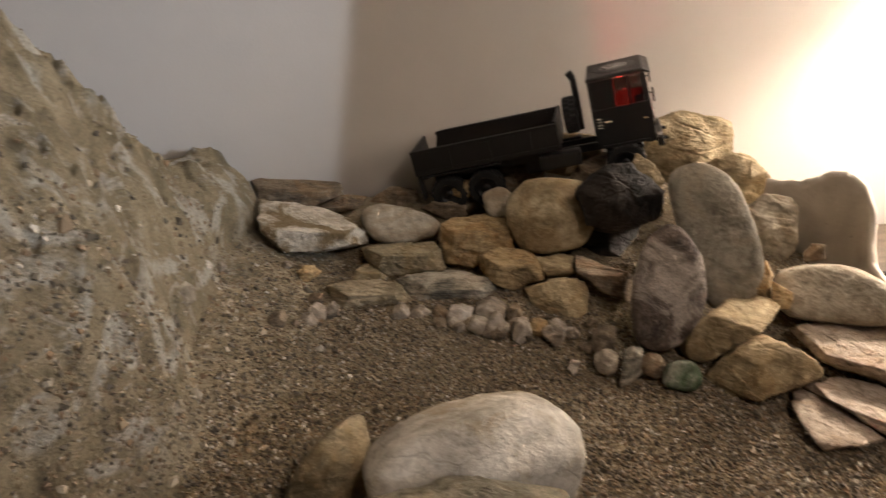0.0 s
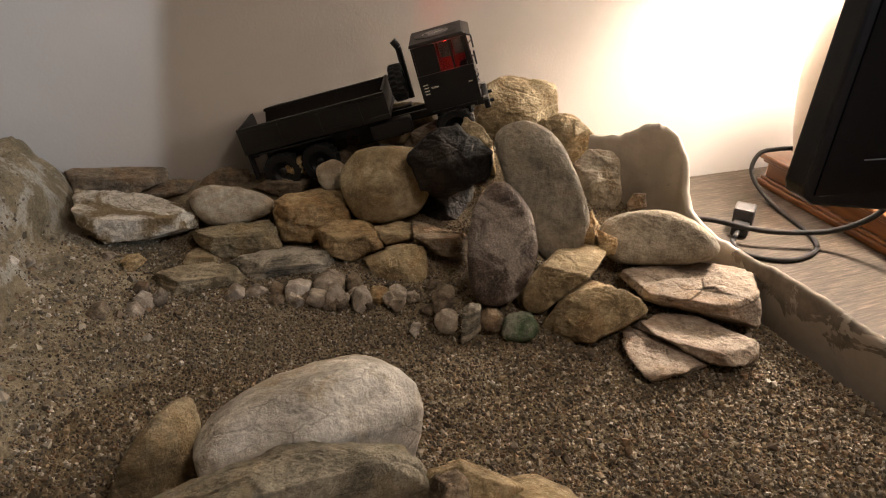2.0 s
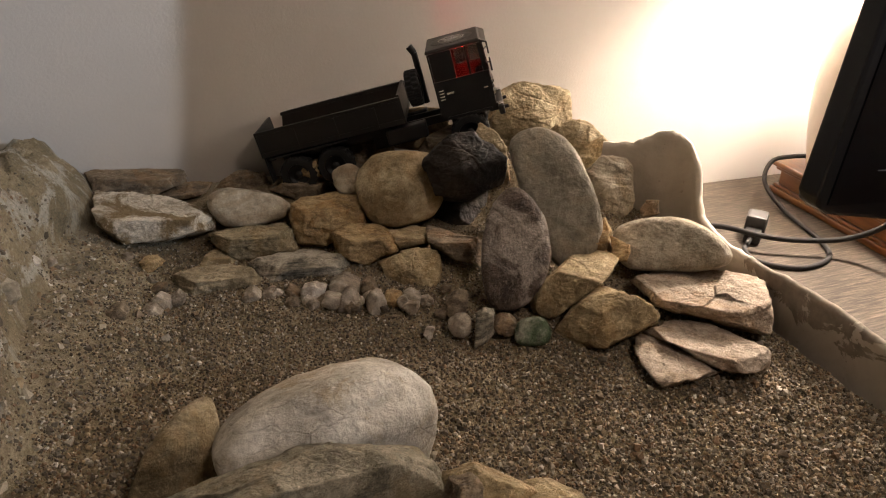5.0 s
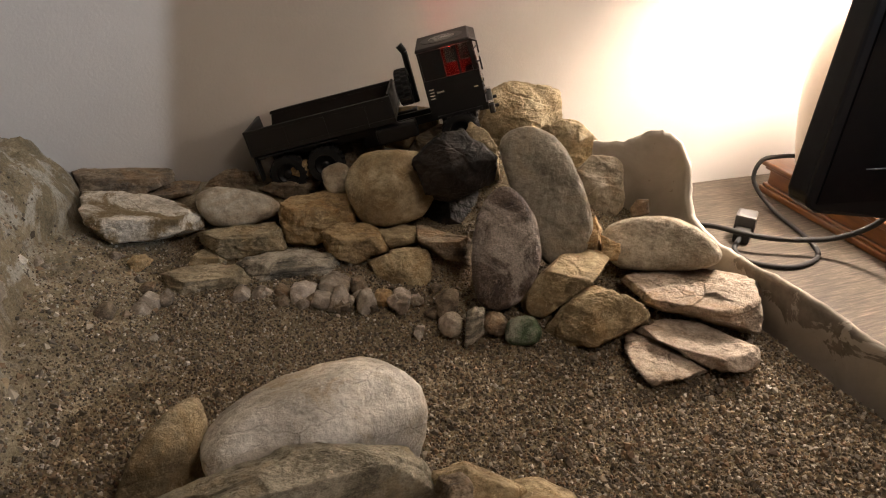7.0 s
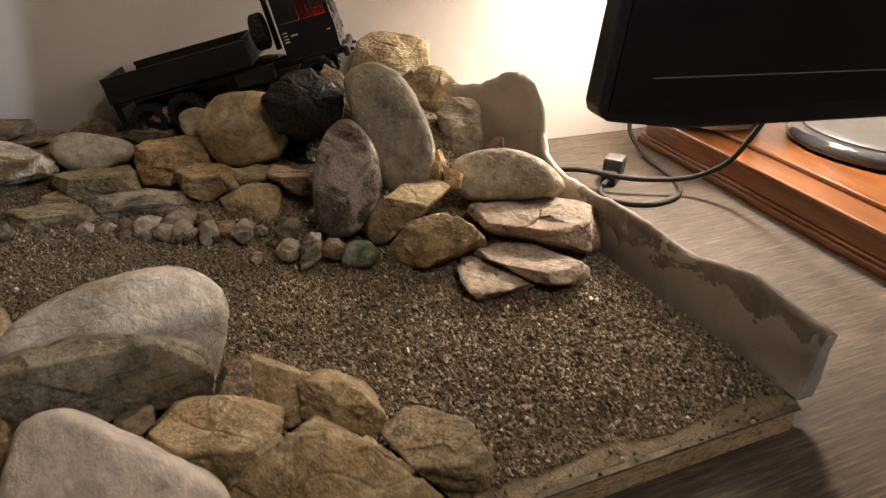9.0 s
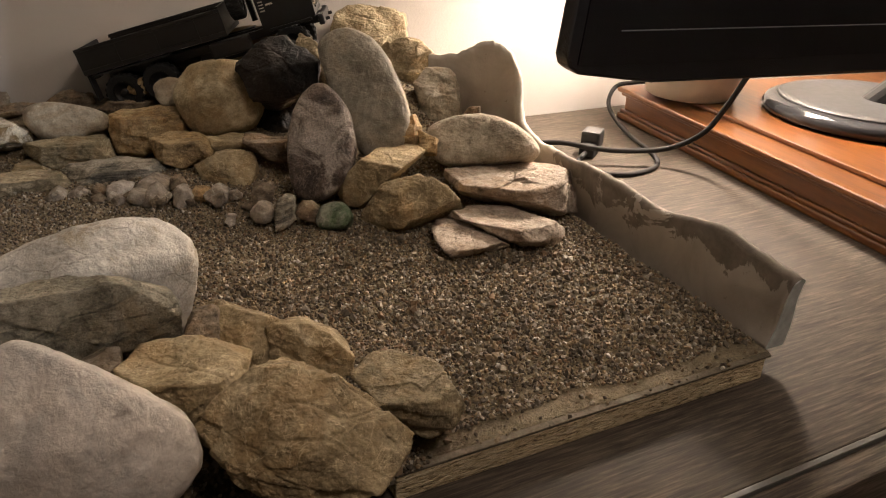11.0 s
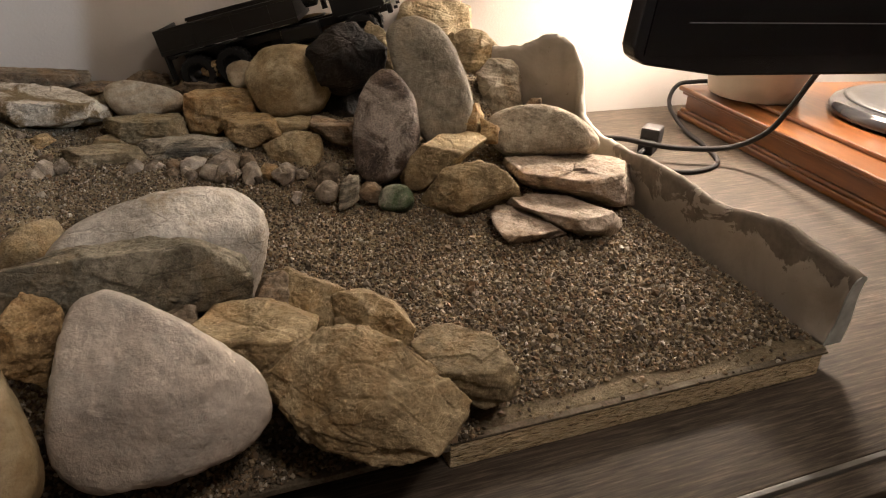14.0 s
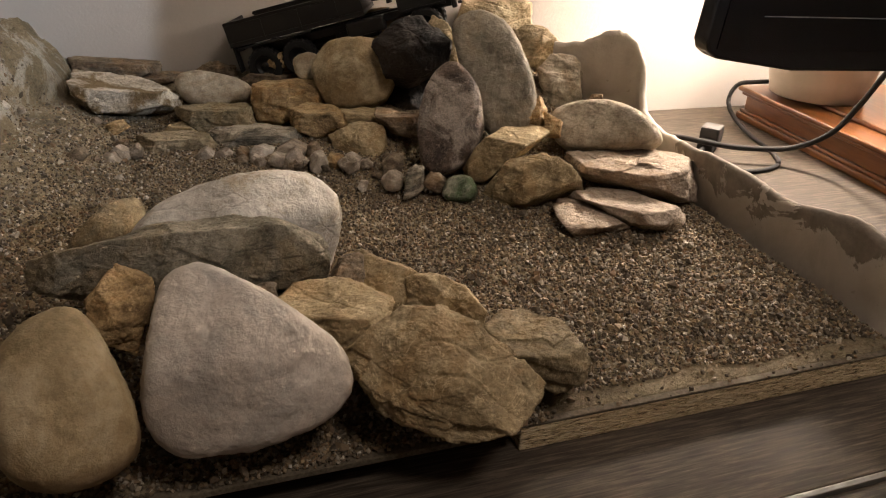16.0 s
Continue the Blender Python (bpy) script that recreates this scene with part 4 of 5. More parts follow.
pebble("brown", (0.039, 0.982, 0.862), (0.026, 0.024, 0.018), (-0, -0, -23), 114)
pebble("chip2", (0.061, 0.946, 0.860), (0.025, 0.023, 0.026), (-0, -0, -23), 115)
pebble("brown", (0.417, 0.820, 0.858), (0.037, 0.035, 0.046), (-0, 20, -23), 116)
pebble("chip", (0.363, 0.783, 0.844), (0.016, 0.014, 0.021), (-0, -0, -23), 117)
pebble("chip2", (0.405, 0.776, 0.850), (0.038, 0.035, 0.037), (-0, -0, -23), 118)
pebble("slate", (0.432, 0.763, 0.854), (0.035, 0.032, 0.048), (-0, -15, -23), 119)
pebble("brown", (0.463, 0.762, 0.849), (0.035, 0.032, 0.033), (-0, 15, -23), 120)
pebble("brown", (0.423, 0.874, 0.853), (0.018, 0.016, 0.018), (-0, -0, -23), 121)
pebble("ochre", (0.033, 1.055, 0.868), (0.041, 0.037, 0.020), (-0, -0, -23), 122)
pebble("chip2", (-0.054, 0.923, 0.873), (0.040, 0.036, 0.011), (-0, -0, -23), 123)
pebble("chip", (-0.103, 0.835, 0.881), (0.037, 0.033, 0.016), (-0, -0, -23), 124)
pebble("chip2", (0.001, 1.077, 0.871), (0.021, 0.019, 0.014), (-0, -0, -23), 125)
pebble("brown", (0.401, 0.825, 0.843), (0.031, 0.028, 0.011), (-0, -0, -23), 126)
pebble("chip", (0.191, 0.936, 0.851), (0.020, 0.018, 0.015), (-0, -10, -23), 300)
pebble("brown", (0.280, 0.870, 0.851), (0.020, 0.018, 0.016), (-0, 18, -23), 301)
pebble("chip2", (0.269, 0.896, 0.852), (0.021, 0.018, 0.017), (-0, 16, -23), 302)
pebble("chip2", (0.352, 0.855, 0.852), (0.025, 0.022, 0.018), (-0, 26, -23), 303)
pebble("chip2", (0.324, 0.869, 0.850), (0.020, 0.017, 0.011), (-0, -25, -23), 304)
pebble("brown", (0.248, 0.894, 0.852), (0.026, 0.023, 0.020), (-0, -28, -23), 305)
pebble("chip2", (0.228, 0.901, 0.852), (0.020, 0.018, 0.018), (-0, -26, -23), 306)
pebble("chip2", (0.158, 0.976, 0.851), (0.019, 0.017, 0.016), (-0, 3, -23), 307)
pebble("chip2", (0.234, 0.896, 0.851), (0.022, 0.020, 0.017), (-0, 4, -23), 308)
pebble("chip2", (0.358, 0.841, 0.853), (0.026, 0.023, 0.022), (-0, -8, -23), 309)
pebble("chip2", (0.312, 0.887, 0.852), (0.022, 0.019, 0.017), (-0, 24, -23), 310)
pebble("brown", (0.286, 0.865, 0.850), (0.019, 0.017, 0.012), (-0, -0, -23), 311)
pebble("brown", (0.150, 0.943, 0.850), (0.021, 0.018, 0.013), (-0, 12, -23), 312)
pebble("brown", (0.322, 0.854, 0.850), (0.017, 0.015, 0.011), (-0, 28, -23), 313)
pebble("chip2", (0.316, 0.881, 0.853), (0.026, 0.024, 0.022), (-0, -2, -23), 314)
pebble("chip2", (0.390, 0.851, 0.850), (0.017, 0.015, 0.012), (-0, 28, -23), 315)
pebble("chip2", (0.384, 0.855, 0.851), (0.020, 0.017, 0.015), (-0, -25, -23), 316)
pebble("brown", (0.206, 0.904, 0.851), (0.025, 0.022, 0.018), (-0, 1, -23), 317)
pebble("chip2", (0.294, 0.881, 0.851), (0.023, 0.020, 0.016), (-0, -30, -23), 318)
pebble("chip2", (0.239, 0.904, 0.850), (0.018, 0.016, 0.012), (-0, 14, -23), 319)
pebble("brown", (0.278, 0.923, 0.851), (0.021, 0.018, 0.015), (-0, 29, -23), 320)
pebble("chip2", (0.287, 0.884, 0.850), (0.017, 0.015, 0.013), (-0, 1, -23), 321)
pebble("pale", (-0.130, 0.872, 0.940), (0.033, 0.030, 0.040), (-0, -10, -21), 401)
pebble("chip", (-0.107, 0.967, 0.932), (0.027, 0.024, 0.014), (-0, 10, -21), 402)
pebble("chip2", (-0.086, 0.990, 0.918), (0.015, 0.013, 0.013), (-0, -0, -21), 403)
pebble("pale", (-0.104, 0.828, 0.887), (0.019, 0.017, 0.016), (-0, -15, -21), 404)
pebble("chip2", (-0.083, 0.831, 0.880), (0.016, 0.014, 0.010), (-0, -0, -21), 405)
pebble("brown", (-0.053, 0.919, 0.872), (0.035, 0.031, 0.015), (-0, 8, -21), 406)
pebble("brown", (-0.015, 0.913, 0.871), (0.041, 0.036, 0.023), (-0, -6, -21), 407)
pebble("ochre", (0.031, 1.051, 0.870), (0.033, 0.029, 0.020), (-0, -0, -21), 408)
pebble("chip2", (0.001, 1.080, 0.869), (0.022, 0.019, 0.010), (-0, -0, -21), 409)


# ---------------------------------------------------------------- plaster side wall
def side_wall():
    """A thin skim-coated plaster strip along the board's east edge that curls into a hump at the back."""
    plan = [(0.872, 0.284), (0.876, 0.40), (0.882, 0.52), (0.888, 0.66), (0.896, 0.78), (0.907, 0.88), (0.921, 0.93), (0.930, 0.965), (0.916, 0.997), (0.884, 1.015), (0.845, 1.035), (0.80, 1.07)]
    top = [0.886, 0.901, 0.881, 0.884, 0.881, 0.886, 0.912, 0.972, 1.006, 1.014, 0.994, 0.985]
    n = 150
    total = len(plan) - 1
    bm = bmesh.new()
    cols = []
    rows = 26
    def along(u):
        k = min(int(u), total - 1)
        w = u - k
        out = []
        for vals in ([p[0] for p in plan], [p[1] for p in plan], top):
            p0, p1, p2, p3 = vals[max(k - 1, 0)], vals[k], vals[k + 1], vals[min(k + 2, total)]
            out.append(0.5 * (2 * p1 + (p2 - p0) * w + (2 * p0 - 5 * p1 + 4 * p2 - p3) * w * w + (3 * p1 - p0 - 3 * p2 + p3) * w ** 3))
        return out

    for i in range(n + 1):
        u = i / n * total
        x, y, z = along(u)
        z += 0.004 * noise.fractal(Vector((u * 2.2, 0.4, 0)), 0.8, 2.0, 4)
        a, b = along(min(u + 0.25, total)), along(max(u - 0.25, 0))
        d = Vector((a[0] - b[0], a[1] - b[1], 0)).normalized()
        side = Vector((d.y, -d.x, 0))
        half = 0.0065
        ring = []
        fore = step(0.36, 0.285, y)          # the cut front end leans back and hangs free of the desk
        lo = DESK + 0.001 + 0.027 * step(0.36, 0.31, y)
        for j in range(rows + 1):
            h = j / rows
            w = half * (1 if j < rows else 0.55)
            zz = lo + (z - lo) * h
            bulge = 0.004 * noise.fractal(Vector((x * 8, y * 8, zz * 8)), 0.9, 2.0, 4) + 0.003 * math.sin(h * 5)
            p = Vector((x, y + 0.018 * fore * (1 - h) ** 0.8, zz))
            ring.append((p + side * (bulge - w), p + side * (bulge + w * (1 + 2.0 * fore * (1 - h)))))
        if i == 0:
            end = ring
        cols.append([bm.verts.new(p[0]) for p in ring] + [bm.verts.new(p[1]) for p in reversed(ring)])
    m = len(cols[0])
    for a, b in zip(cols, cols[1:]):
        for j in range(m):
            bm.faces.new((a[j], a[(j + 1) % m], b[(j + 1) % m], b[j]))
    bm.faces.new(cols[0]), bm.faces.new(list(reversed(cols[-1])))
    bmesh.ops.recalc_face_normals(bm, faces=bm.faces)
    wall = tagged(mesh_object("plaster_wall", bm, "plaster"), "low flaking plaster side wall with a rounded hump", "wall")
    cap = bmesh.new()
    near = [[cap.verts.new(p + Vector((0, -0.0022, 0))) for p in pair] for pair in end]
    back = [[cap.verts.new(p + Vector((0, -0.0004, 0))) for p in pair] for pair in end]
    for a, b, c, d in zip(near, near[1:], back, back[1:]):
        cap.faces.new((a[0], a[1], b[1], b[0]))
        cap.faces.new((c[0], d[0], d[1], c[1]))
        cap.faces.new((a[0], b[0], d[0], c[0]))
        cap.faces.new((a[1], c[1], d[1], b[1]))
    bmesh.ops.recalc_face_normals(cap, faces=cap.faces)
    part("cut_end", cap, "pale_cut", wall, "pale grey-white cut end face")


side_wall()


# ---------------------------------------------------------------- furniture, lamp, television
def chest():
    """Low orange wooden base with moulded edges, turned like the television."""
    z0 = DESK
    x1, y0, y1 = 0.95, -1.08, 0.0
    c = thing("wooden_chest", pose(1.402, 1.25, 0, 0, 0, -8), label="low orange-brown varnished wooden base with moulded edges on the desk", category="furniture")
    part("plinth", box((0.008, y0, z0), (x1, y1, z0 + 0.016), 0.004), "orange_wood", c)
    part("plinth_bead", box((0.012, y0 + 0.006, z0 + 0.016), (x1, y1 - 0.006, z0 + 0.024), 0.003), "orange_wood", c)
    part("body", box((0.018, y0 + 0.016, z0 + 0.024), (x1, y1 - 0.016, z0 + 0.058), 0.002), "orange_wood", c)
    part("cove", box((0.008, y0 + 0.008, z0 + 0.058), (x1, y1 - 0.008, z0 + 0.066), 0.0035, 3), "orange_wood", c)
    part("cornice", box((0.0, y0, z0 + 0.066), (x1, y1, z0 + 0.078), 0.005, 3), "orange_wood", c)
    part("top_panel", box((0.072, y0 + 0.06, z0 + 0.078), (x1, y1 - 0.06, z0 + 0.088), 0.004), "orange_wood", c)
    return z0 + 0.078


CHEST = chest()


def table_lamp():
    at = (1.49, 1.10)
    l = thing("table_lamp", pose(at[0], at[1], CHEST + 0.010), label="beige ceramic table lamp with a cloth shade, switched on", category="lamp")
    part("ceramic_body", lathe([(0.094, 0), (0.100, 0.004), (0.105, 0.03), (0.113, 0.07), (0.119, 0.12), (0.123, 0.18), (0.120, 0.24), (0.111, 0.30), (0.097, 0.36), (0.075, 0.40), (0.048, 0.43), (0.03, 0.47), (0.018, 0.52)]), "ceramic_beige", l, smooth=True)
    part("neck", tube((0, 0, 0.515), (0, 0, 0.545), 0.012), "chrome", l, "metal lamp neck")
    part("bulb", lathe([(0.010, 0.545), (0.012, 0.549), (0.013, 0.553), (0.010, 0.557), (0.004, 0.559)], 20), "bulb_glow", l, "lit warm bulb", True)
    shade = bmesh.new()
    seg = 48
    rings = [[shade.verts.new((r * math.cos(2 * math.pi * k / seg), r * math.sin(2 * math.pi * k / seg), z)) for k in range(seg)] for r, z in ((0.155, 0.498), (0.108, 0.71), (0.105, 0.71), (0.152, 0.498))]
    for a, b in zip(rings, rings[1:] + rings[:1]):
        for k in range(seg):
            shade.faces.new((a[k], a[(k + 1) % seg], b[(k + 1) % seg], b[k]))
    part("shade_rod", tube((0.010, 0, 0.535), (0.06, 0, 0.704), 0.002), "chrome", l)
    part("shade_spider", box((-0.104, -0.002, 0.703), (0.104, 0.002, 0.706)), "chrome", l)
    part("shade", shade, "shade_cloth", l, "cloth lampshade", True)


table_lamp()


def television():
    # turned slightly; its lower west corner hangs free of the chest
    tv = thing("television", pose(0.716, 0.540, 1.060, 0, 0, -8.6), label="large black flat television, switched off, standing on the wooden base", category="television")
    w, h = 1.5, 0.82
    back = prism([(0.0, 0.026), (0.004, 0.014), (0.016, 0.006), (0.12, -0.008), (w, -0.012), (w, h), (0.085, h)], 0.0, 0.035, 0.004)
    part("casing", back, "tv_bezel", tv)
    part("bezel_line", box((0.066, -0.0022, 0.056), (w - 0.03, -0.001, 0.0572)), "bezel_line", tv, "thin bright line along the bezel")
    part("screen", prism([(0.014, 0.018), (w - 0.03, 0.018), (w - 0.03, h - 0.03), (0.094, h - 0.03)], -0.0015, 0.001), "screen", tv, "dark glossy screen")
    part("back_bulge", box((0.2, 0.035, 0.12), (w - 0.2, 0.09, 0.6), 0.03), "black_plastic", tv)
    foot = part("foot", lathe([(0.205, 0), (0.218, 0.004), (0.222, 0.014), (0.216, 0.026), (0.20, 0.034), (0.17, 0.038)], 56), "foot_gloss", tv, "glossy dark round foot", True)
    at_foot = tv.matrix_basis.inverted() @ pose(1.72, 0.80, CHEST + 0.010)
    foot.matrix_basis = at_foot
    # top disc coloured paler, for the wall's reflection in the glossy foot
    cap = part("foot_top", lathe([(0.196, 0.0345), (0.19, 0.0385), (0.165, 0.041)], 56), "foot_sheen", tv, "top of the foot, coloured paler for the wall's reflection", True)
    cap.matrix_basis = at_foot
    a = tv.matrix_basis.inverted() @ Vector((1.72, 0.80, CHEST + 0.03))
    part("neck", tube(a, (1.02, 0.07, 0.2), 0.035, 0.03), "black_plastic", tv)


television()

cord = curve_tube([(1.478, 1.205, CHEST + 0.016), (1.43, 1.225, CHEST + 0.012), (1.376, 1.225, CHEST + 0.006), (1.345, 1.205, 0.806), (1.335, 1.13, 0.770), (1.290, 0.98, 0.7645), (1.239, 0.911, 0.7645), (1.155, 0.893, 0.7645),
                   (1.095, 0.935, 0.7645), (1.10, 0.985, 0.766), (1.145, 1.02, 0.772)], 0.005, "lamp_cord", "cable_rubber")
tagged(cord, "dark grey lamp cord looping over the desk", "cable")
cord2 = curve_tube([(0.985, 1.17, 0.765), (1.05, 1.12, 0.772), (1.10, 1.055, 0.788), (1.135, 0.99, 0.792), (1.19, 0.955, 0.790), (1.27, 0.915, 0.798), (1.31, 0.87, 0.838), (1.325, 0.84, 0.895), (1.325, 0.80, 0.97), (1.325, 0.74, 1.08), (1.325, 0.60, 1.16)], 0.0055, "television_cable", "cable_rubber")
tagged(cord2, "dark grey cable hanging from the television to the desk", "cable")
plug = thing("extension_plug", pose(1.165, 1.035, DESK, 0, 0, 40), label="dark grey cable plug connector lying on the desk", category="plug")
part("plug_body", box((-0.03, -0.016, 0.0), (0.025, 0.016, 0.028), 0.005), "cable_rubber", plug)
part("socket", box((-0.005, -0.02, 0.012), (0.045, 0.02, 0.05), 0.006), "plug_grey", plug, "grey socket half")


# ---------------------------------------------------------------- model truck
def wheel(parent, x, y, z, r=0.032, w=0.026):
    """Tyre with lugs and a dished hub, axle along y."""
    seg = 80
    prof = [(0.62, -0.5, 0), (0.90, -0.5, 0), (0.95, -0.42, 1), (0.97, -0.06, 1), (0.97, 0.06, -1), (0.95, 0.42, -1), (0.90, 0.5, 0), (0.62, 0.5, 0), (0.58, 0.3, 0), (0.58, -0.3, 0)]
    bm = bmesh.new()
    rings = []
    for f, h, lug in prof:
        ring = []
        for k in range(seg):
            a = 2 * math.pi * k / seg
            up = 0.06 if lug and ((k + (2 if lug < 0 else 0)) % 4 < 2) else 0.0
            ring.append(bm.verts.new((r * (f + up) * math.cos(a), r * (f + up) * math.sin(a), w * h)))
        rings.append(ring)
    for a, b in zip(rings, rings[1:] + rings[:1]):
        for k in range(seg):
            bm.faces.new((a[k], a[(k + 1) % seg], b[(k + 1) % seg], b[k]))
    bm.transform(Matrix.Rotation(math.pi / 2, 4, "X"))
    bmesh.ops.recalc_face_normals(bm, faces=bm.faces)
    t = part("tyre", bm, "rubber", parent, "black knobbly rubber tyre")
    hub = lathe([(r * 0.56, -w * 0.25), (r * 0.6, -w * 0.42), (r * 0.5, -w * 0.40), (r * 0.42, -w * 0.2), (r * 0.2, -w * 0.25), (r * 0.18, -w * 0.5), (r * 0.1, -w * 0.52)], 24)
    hub.transform(Matrix.Rotation(math.pi / 2, 4, "X"))
    if y < 0:
        hub.transform(Matrix.Rotation(math.pi, 4, "Z"))
    bmesh.ops.recalc_face_normals(hub, faces=hub.faces)
    part("rim", hub, "black_plastic", t, "black wheel rim", True)
    t.matrix_basis = pose(x, y, z)
    return t


def truck(m):
    t = thing("toy_truck", m, label="black six-wheeled model truck with planked bed, standing on the rock pile", category="model truck")
    w = 0.056
    # chassis, axles, wheels
    for y in (-0.022, 0.016):
        part("chassis_rail", box((-0.19, y, 0.052), (0.18, y + 0.006, 0.066), 0.001), "black_plastic", t)
    for x in (-0.165, -0.098, 0.14):
        part("axle", tube((x, -0.045, 0.032), (x, 0.045, 0.032), 0.006), "black_plastic", t)
        part("axle_casing", lathe([(0.006, -0.012), (0.013, -0.006), (0.014, 0.004), (0.008, 0.012)], 16), "black_plastic", t).matrix_basis = pose(x, 0, 0.034)
        for y in (-0.046, 0.046):
            wheel(t, x, y, 0.032)
    part("gearbox", box((-0.03, -0.018, 0.03), (0.05, 0.018, 0.055), 0.004), "black_plastic", t)
    part("tank", box((0.0, -0.055, 0.042), (0.07, -0.03, 0.068), 0.004), "black_plastic", t)
    part("tank", box((0.0, 0.03, 0.042), (0.07, 0.055, 0.068), 0.004), "black_plastic", t)
    for y in (-0.06, 0.044):
        part("mudguard", box((-0.205, y, 0.070), (-0.065, y + 0.016, 0.073), 0.001), "black_plastic", t)
        part("mud_flap", box((-0.212, y, 0.030), (-0.209, y + 0.022, 0.076), 0.001), "rubber", t, "black rubber mud flap")
    part("rear_beam", box((-0.205, -0.055, 0.066), (-0.195, 0.055, 0.078), 0.002), "black_plastic", t)
    # bed
    z0, z1 = 0.084, 0.120
    x0, x1, b = -0.215, 0.040, 0.061
    part("bed_frame", box((x0, -b, z0 - 0.008), (x1, b, z0), 0.001), "bed_steel", t)
    count = 5
    for k in range(count):
        ya = -b + 0.005 + (2 * b - 0.010) * k / count
        yb = -b + 0.005 + (2 * b - 0.010) * (k + 1) / count - 0.0008
        part("plank", box((x0 + 0.005, ya, z0), (x1 - 0.006, yb, z0 + 0.0035), 0.0006), "bed_planks", t, "worn brown wooden plank")
    for y in (-b, b - 0.0045):
        part("side_board", box((x0, y, z0), (x1, y + 0.0045, z1), 0.001), "bed_steel", t)
        part("top_rail", box((x0, y - 0.0012, z1 - 0.005), (x1, y + 0.0057, z1 + 0.001), 0.001), "bed_steel", t)
    part("tailboard", box((x0, -b + 0.005, z0), (x0 + 0.0045, b - 0.005, z1), 0.001), "bed_steel", t)
    part("headboard", box((x1 - 0.0055, -b + 0.005, z0), (x1 - 0.001, b - 0.005, z1 + 0.004), 0.001), "bed_steel", t)
    for y in (-b - 0.001, b):
        for x in (-0.15, -0.08, -0.01):
            part("stake", box((x, y, z0 - 0.006), (x + 0.005, y + 0.001, z1 - 0.006)), "bed_steel", t)
    # spare wheel, exhaust
    wheel(t, 0.066, -0.026, 0.112, 0.030, 0.022).matrix_basis = pose(0.064, -0.026, 0.122, 0, 0, 90)
    part("exhaust", tube((0.072, 0.048, 0.075), (0.072, 0.048, 0.165), 0.0055), "black_plastic", t)
    part("exhaust_tip", tube((0.072, 0.048, 0.165), (0.066, 0.048, 0.178), 0.006, 0.0065), "black_plastic", t)
    # cab
    c0, c1, top = 0.099, 0.190, 0.180
    part("cab_floor", box((c0, -w + 0.003, 0.068), (c1 - 0.002, w - 0.003, 0.072)), "black_paint", t)
    part("roof", prism([(c0 - 0.002, top - 0.006), (c0, top), (c1 - 0.004, top + 0.001), (c1 + 0.002, top - 0.006)], -w - 0.001, w + 0.001, 0.002), "roof_paint", t, "dusty dark grey flat roof")
    part("visor", prism([(c1 - 0.004, top - 0.005), (c1 + 0.008, top - 0.009), (c1 + 0.008, top - 0.007), (c1 - 0.003, top - 0.001)], -w - 0.004, w + 0.004), "black_plastic", t, "black sun visor over the windscreen")
    part("rear_wall", box((c0, -w + 0.004, 0.072), (c0 + 0.003, w - 0.004, top - 0.007), 0.001), "black_paint", t)
    for s in (-1, 1):
        ya, yb = sorted((s * w, s * (w - 0.003)))
        door = part("door", prism([(c0 + 0.001, 0.066), (c1, 0.066), (c1 + 0.002, 0.127), (c0 + 0.001, 0.127)], ya, yb), "black_paint", t)
        part("door_handle", box((c0 + 0.018, s * w - 0.001, 0.104), (c0 + 0.03, s * w + 0.001, 0.107)), "chrome", door, "small silver door handle")
        for k in range(4):
            part("vent", box((c0 + 0.006, s * w - 0.0006, 0.096 + 0.005 * k), (c0 + 0.014, s * w + 0.0006, 0.098 + 0.005 * k)), "chrome", door, "pale vent slit")
        part("rear_pillar", box((c0 + 0.0035, ya, 0.1275), (c0 + 0.040, yb, top - 0.0065)), "black_paint", t)
        part("front_pillar", prism([(c1 - 0.006, 0.1275), (c1 + 0.001, 0.1275), (c1 - 0.001, top - 0.0065), (c1 - 0.008, top - 0.0065)], ya, yb), "black_paint", t)
        part("window_post", box((c0 + 0.062, ya, 0.1275), (c0 + 0.065, yb, top - 0.0065)), "black_paint", t)
        pane = part("side_window", box((c0 + 0.0405, s * (w - 0.0015) - 0.0004, 0.128), (c1 - 0.007, s * (w - 0.0015) + 0.0004, top - 0.007)), "cab_glass", t, "side window lit red from inside")
        pane.visible_shadow = False
        part("mirror_arm", tube((c1 + 0.001, s * w, 0.140), (c1 + 0.008, s * (w + 0.014), 0.142), 0.0012, seg=8), "black_plastic", t)
        part("mirror", box((c1 + 0.006, s * (w + 0.014) - 0.004, 0.128), (c1 + 0.009, s * (w + 0.014) + 0.004, 0.150), 0.001), "black_plastic", t)
        lamp_bm = tube((c1 + 0.002, s * 0.042, 0.090), (c1 + 0.006, s * 0.042, 0.090), 0.007, seg=20)
        part("headlight", lamp_bm, "chrome", t, "small round silver headlight")
        part("wheel_arch", box((c0 + 0.01, ya - 0.002, 0.062), (c1 - 0.006, yb + 0.002, 0.067), 0.001), "black_plastic", t)
        part("marker", box((c1 - 0.012, s * w - 0.0008, 0.100), (c1 - 0.005, s * w + 0.0008, 0.102)), "chrome", t, "small pale marker light")
    part("nose", prism([(c1 - 0.002, 0.068), (c1 + 0.002, 0.068), (c1 + 0.003, 0.116), (c1 - 0.001, 0.116)], -w, w, 0.0008), "black_paint", t)
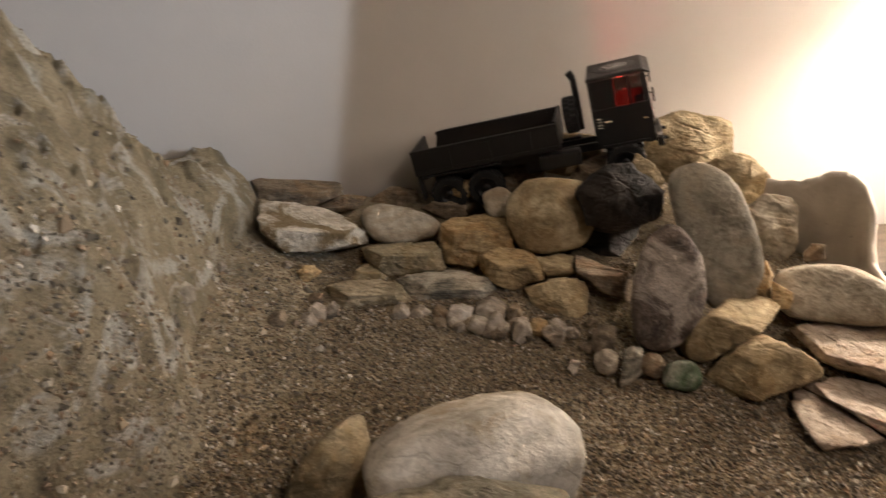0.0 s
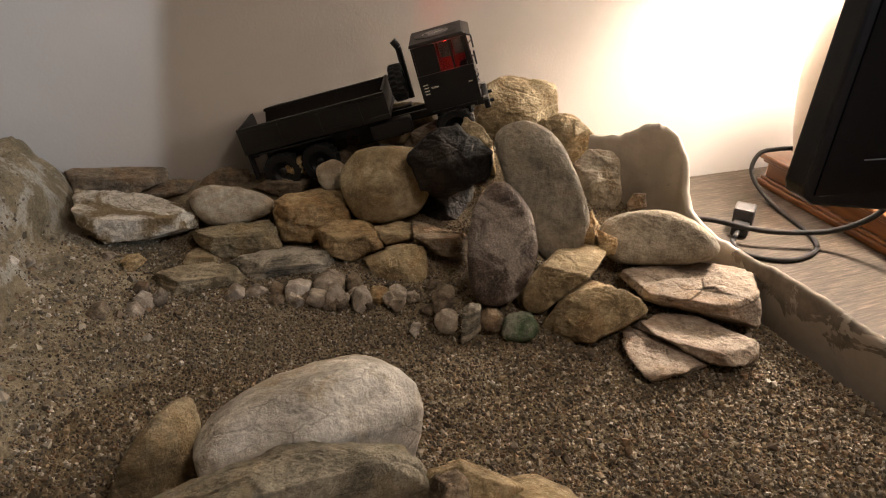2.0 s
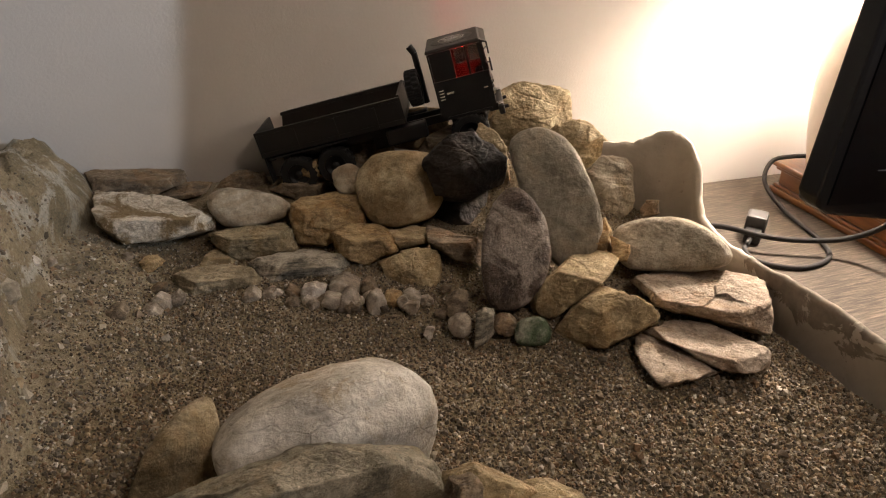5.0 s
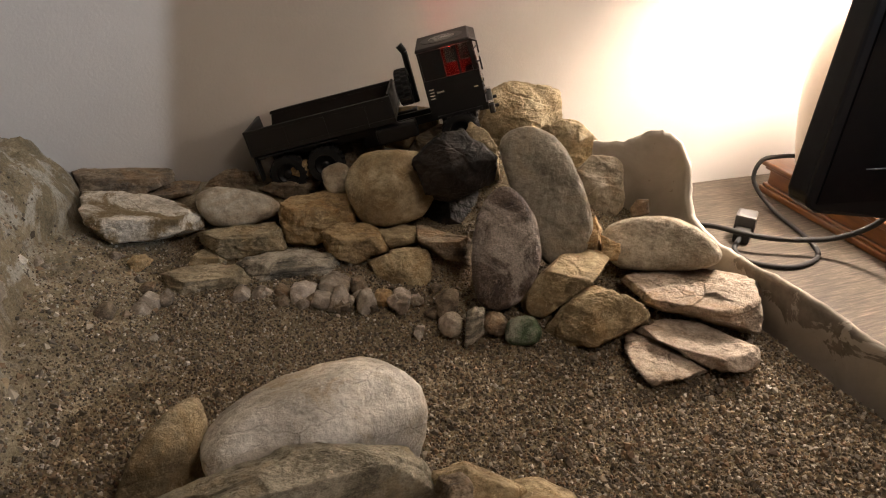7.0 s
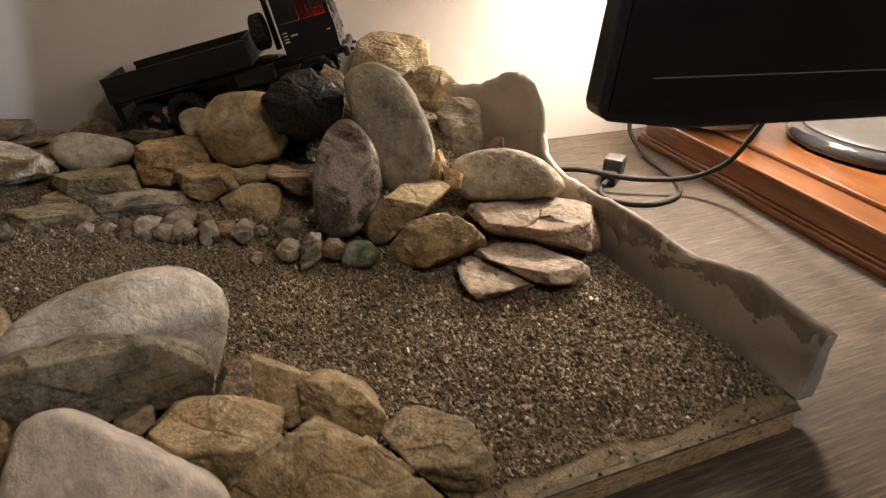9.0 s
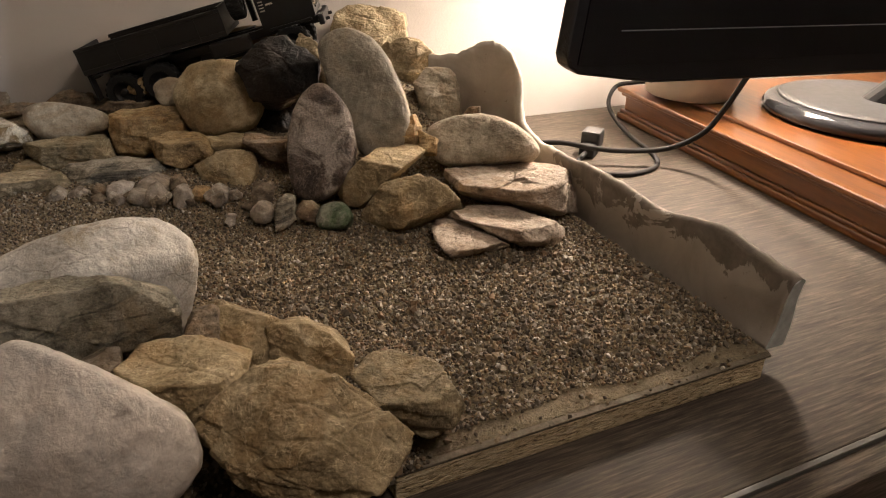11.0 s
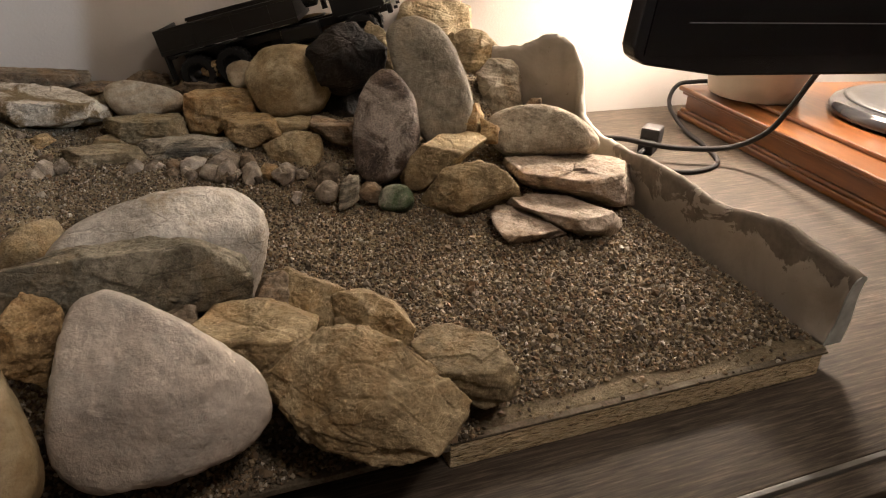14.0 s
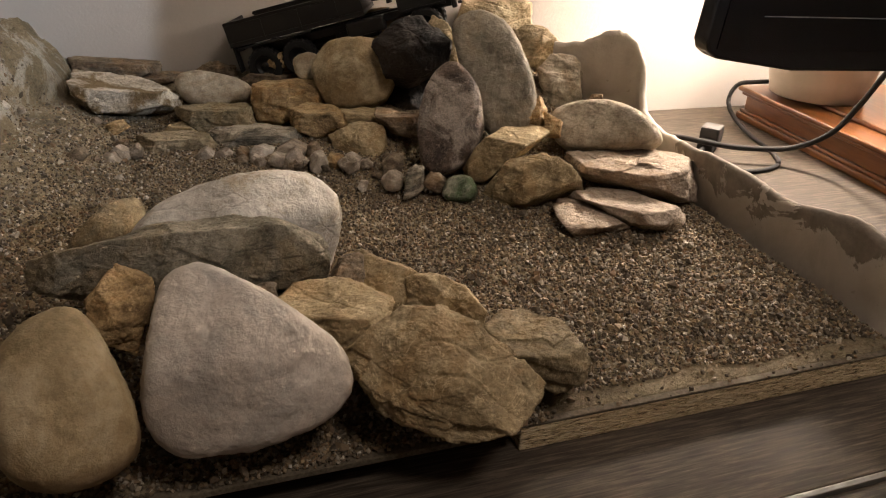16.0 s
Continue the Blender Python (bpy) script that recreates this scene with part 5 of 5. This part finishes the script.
    pane = part("windscreen", prism([(c1 + 0.0005, 0.1165), (c1 + 0.0015, 0.1165), (c1 - 0.0005, top - 0.0065), (c1 - 0.0015, top - 0.0065)], -w + 0.004, w - 0.004), "cab_glass", t, "windscreen lit red from inside")
    pane.visible_shadow = False
    part("screen_divider", prism([(c1 + 0.0008, 0.1165), (c1 + 0.0025, 0.1165), (c1 + 0.0005, top - 0.0065), (c1 - 0.001, top - 0.0065)], -0.0015, 0.0015), "black_paint", t)
    for k in range(5):
        part("grille_bar", box((c1 + 0.002, -0.030, 0.078 + 0.005 * k), (c1 + 0.0045, 0.030, 0.0805 + 0.005 * k)), "black_plastic", t)
    part("front_strip", box((c1 + 0.002, -w + 0.002, 0.1095), (c1 + 0.0045, w - 0.002, 0.1115)), "chrome", t, "thin bright strip below the windscreen")
    part("bumper", box((c1 + 0.004, -w - 0.003, 0.050), (c1 + 0.014, w + 0.003, 0.066), 0.003), "black_plastic", t)
    for s in (-1, 1):
        part("bumper_cap", box((c1 + 0.0045, s * (w - 0.008) - 0.007, 0.0665), (c1 + 0.013, s * (w - 0.008) + 0.007, 0.069), 0.001), "chrome", t, "silver bumper corner")
        part("tow_hook", tube((c1 + 0.014, s * 0.03, 0.055), (c1 + 0.021, s * 0.03, 0.055), 0.003, seg=10), "black_plastic", t)
    part("bumper_bracket", box((c1 - 0.012, -0.03, 0.052), (c1 + 0.004, 0.03, 0.064)), "black_plastic", t)
    # roof hatch: ring and worn pale round decal made of plain strokes
    ring = lathe([(0.0335, 0), (0.036, 0), (0.036, 0.0016), (0.0335, 0.0016)], 48)
    part("hatch_ring", ring, "black_paint", t, "raised round hatch ring").matrix_basis = pose((c0 + c1) / 2 - 0.002, 0, top - 0.0006)
    disc = bmesh.new()
    rng = random.Random(4)
    for k in range(46):
        a, r = rng.uniform(0, 6.283), 0.019 * math.sqrt(rng.random())
        x, y = r * math.cos(a), r * math.sin(a)
        box((x - rng.uniform(0.002, 0.004), y - rng.uniform(0.0008, 0.002), 0.0), (x + rng.uniform(0.002, 0.004), y + rng.uniform(0.0008, 0.002), 0.0006 + 0.00002 * k), bm=disc)
    for k in range(32):
        a = 2 * math.pi * k / 32
        q = box((0.0205, -0.0019, 0), (0.0222, 0.0019, 0.0007), bm=bmesh.new())
        q.transform(Matrix.Rotation(a, 4, "Z"))
        tmp = bpy.data.meshes.new("stroke")
        q.to_mesh(tmp)
        q.free()
        disc.from_mesh(tmp)
        bpy.data.meshes.remove(tmp)
    part("hatch_decal", disc, "roof_decal", t, "worn pale grey round decal").matrix_basis = pose((c0 + c1) / 2 - 0.002, 0, top + 0.0006)
    # cab inside; pale panels added so the red light shows in the windows
    part("rear_catch_panel", box((c0 + 0.0032, -0.05, 0.074), (c0 + 0.005, 0.05, top - 0.008)), "cab_catch_panel", t, "grey panel added to catch the red cab light")
    part("floor_catch_panel", box((c0 + 0.036, -0.05, 0.0725), (c1 - 0.024, 0.05, 0.074)), "cab_catch_panel", t)
    part("seat", box((c0 + 0.012, -0.045, 0.072), (c0 + 0.034, 0.045, 0.108), 0.004), "black_plastic", t)
    part("dashboard", box((c1 - 0.022, -0.05, 0.098), (c1 - 0.003, 0.05, 0.114), 0.003), "black_plastic", t)
    part("red_light", tube((c1 - 0.016, -0.028, 0.114), (c1 - 0.016, -0.028, 0.120), 0.003, 0.002, 12), "red_led", t, "glowing red cab light")
    return t


TRUCK = pose(0.464, 1.204, 0.939, 0, -16.7, -22.9)
truck(TRUCK)
lamp("cab_light", "POINT", TRUCK @ Vector((0.152, -0.01, 0.108)), 0.3, (1.0, 0.03, 0.02), 0.008)
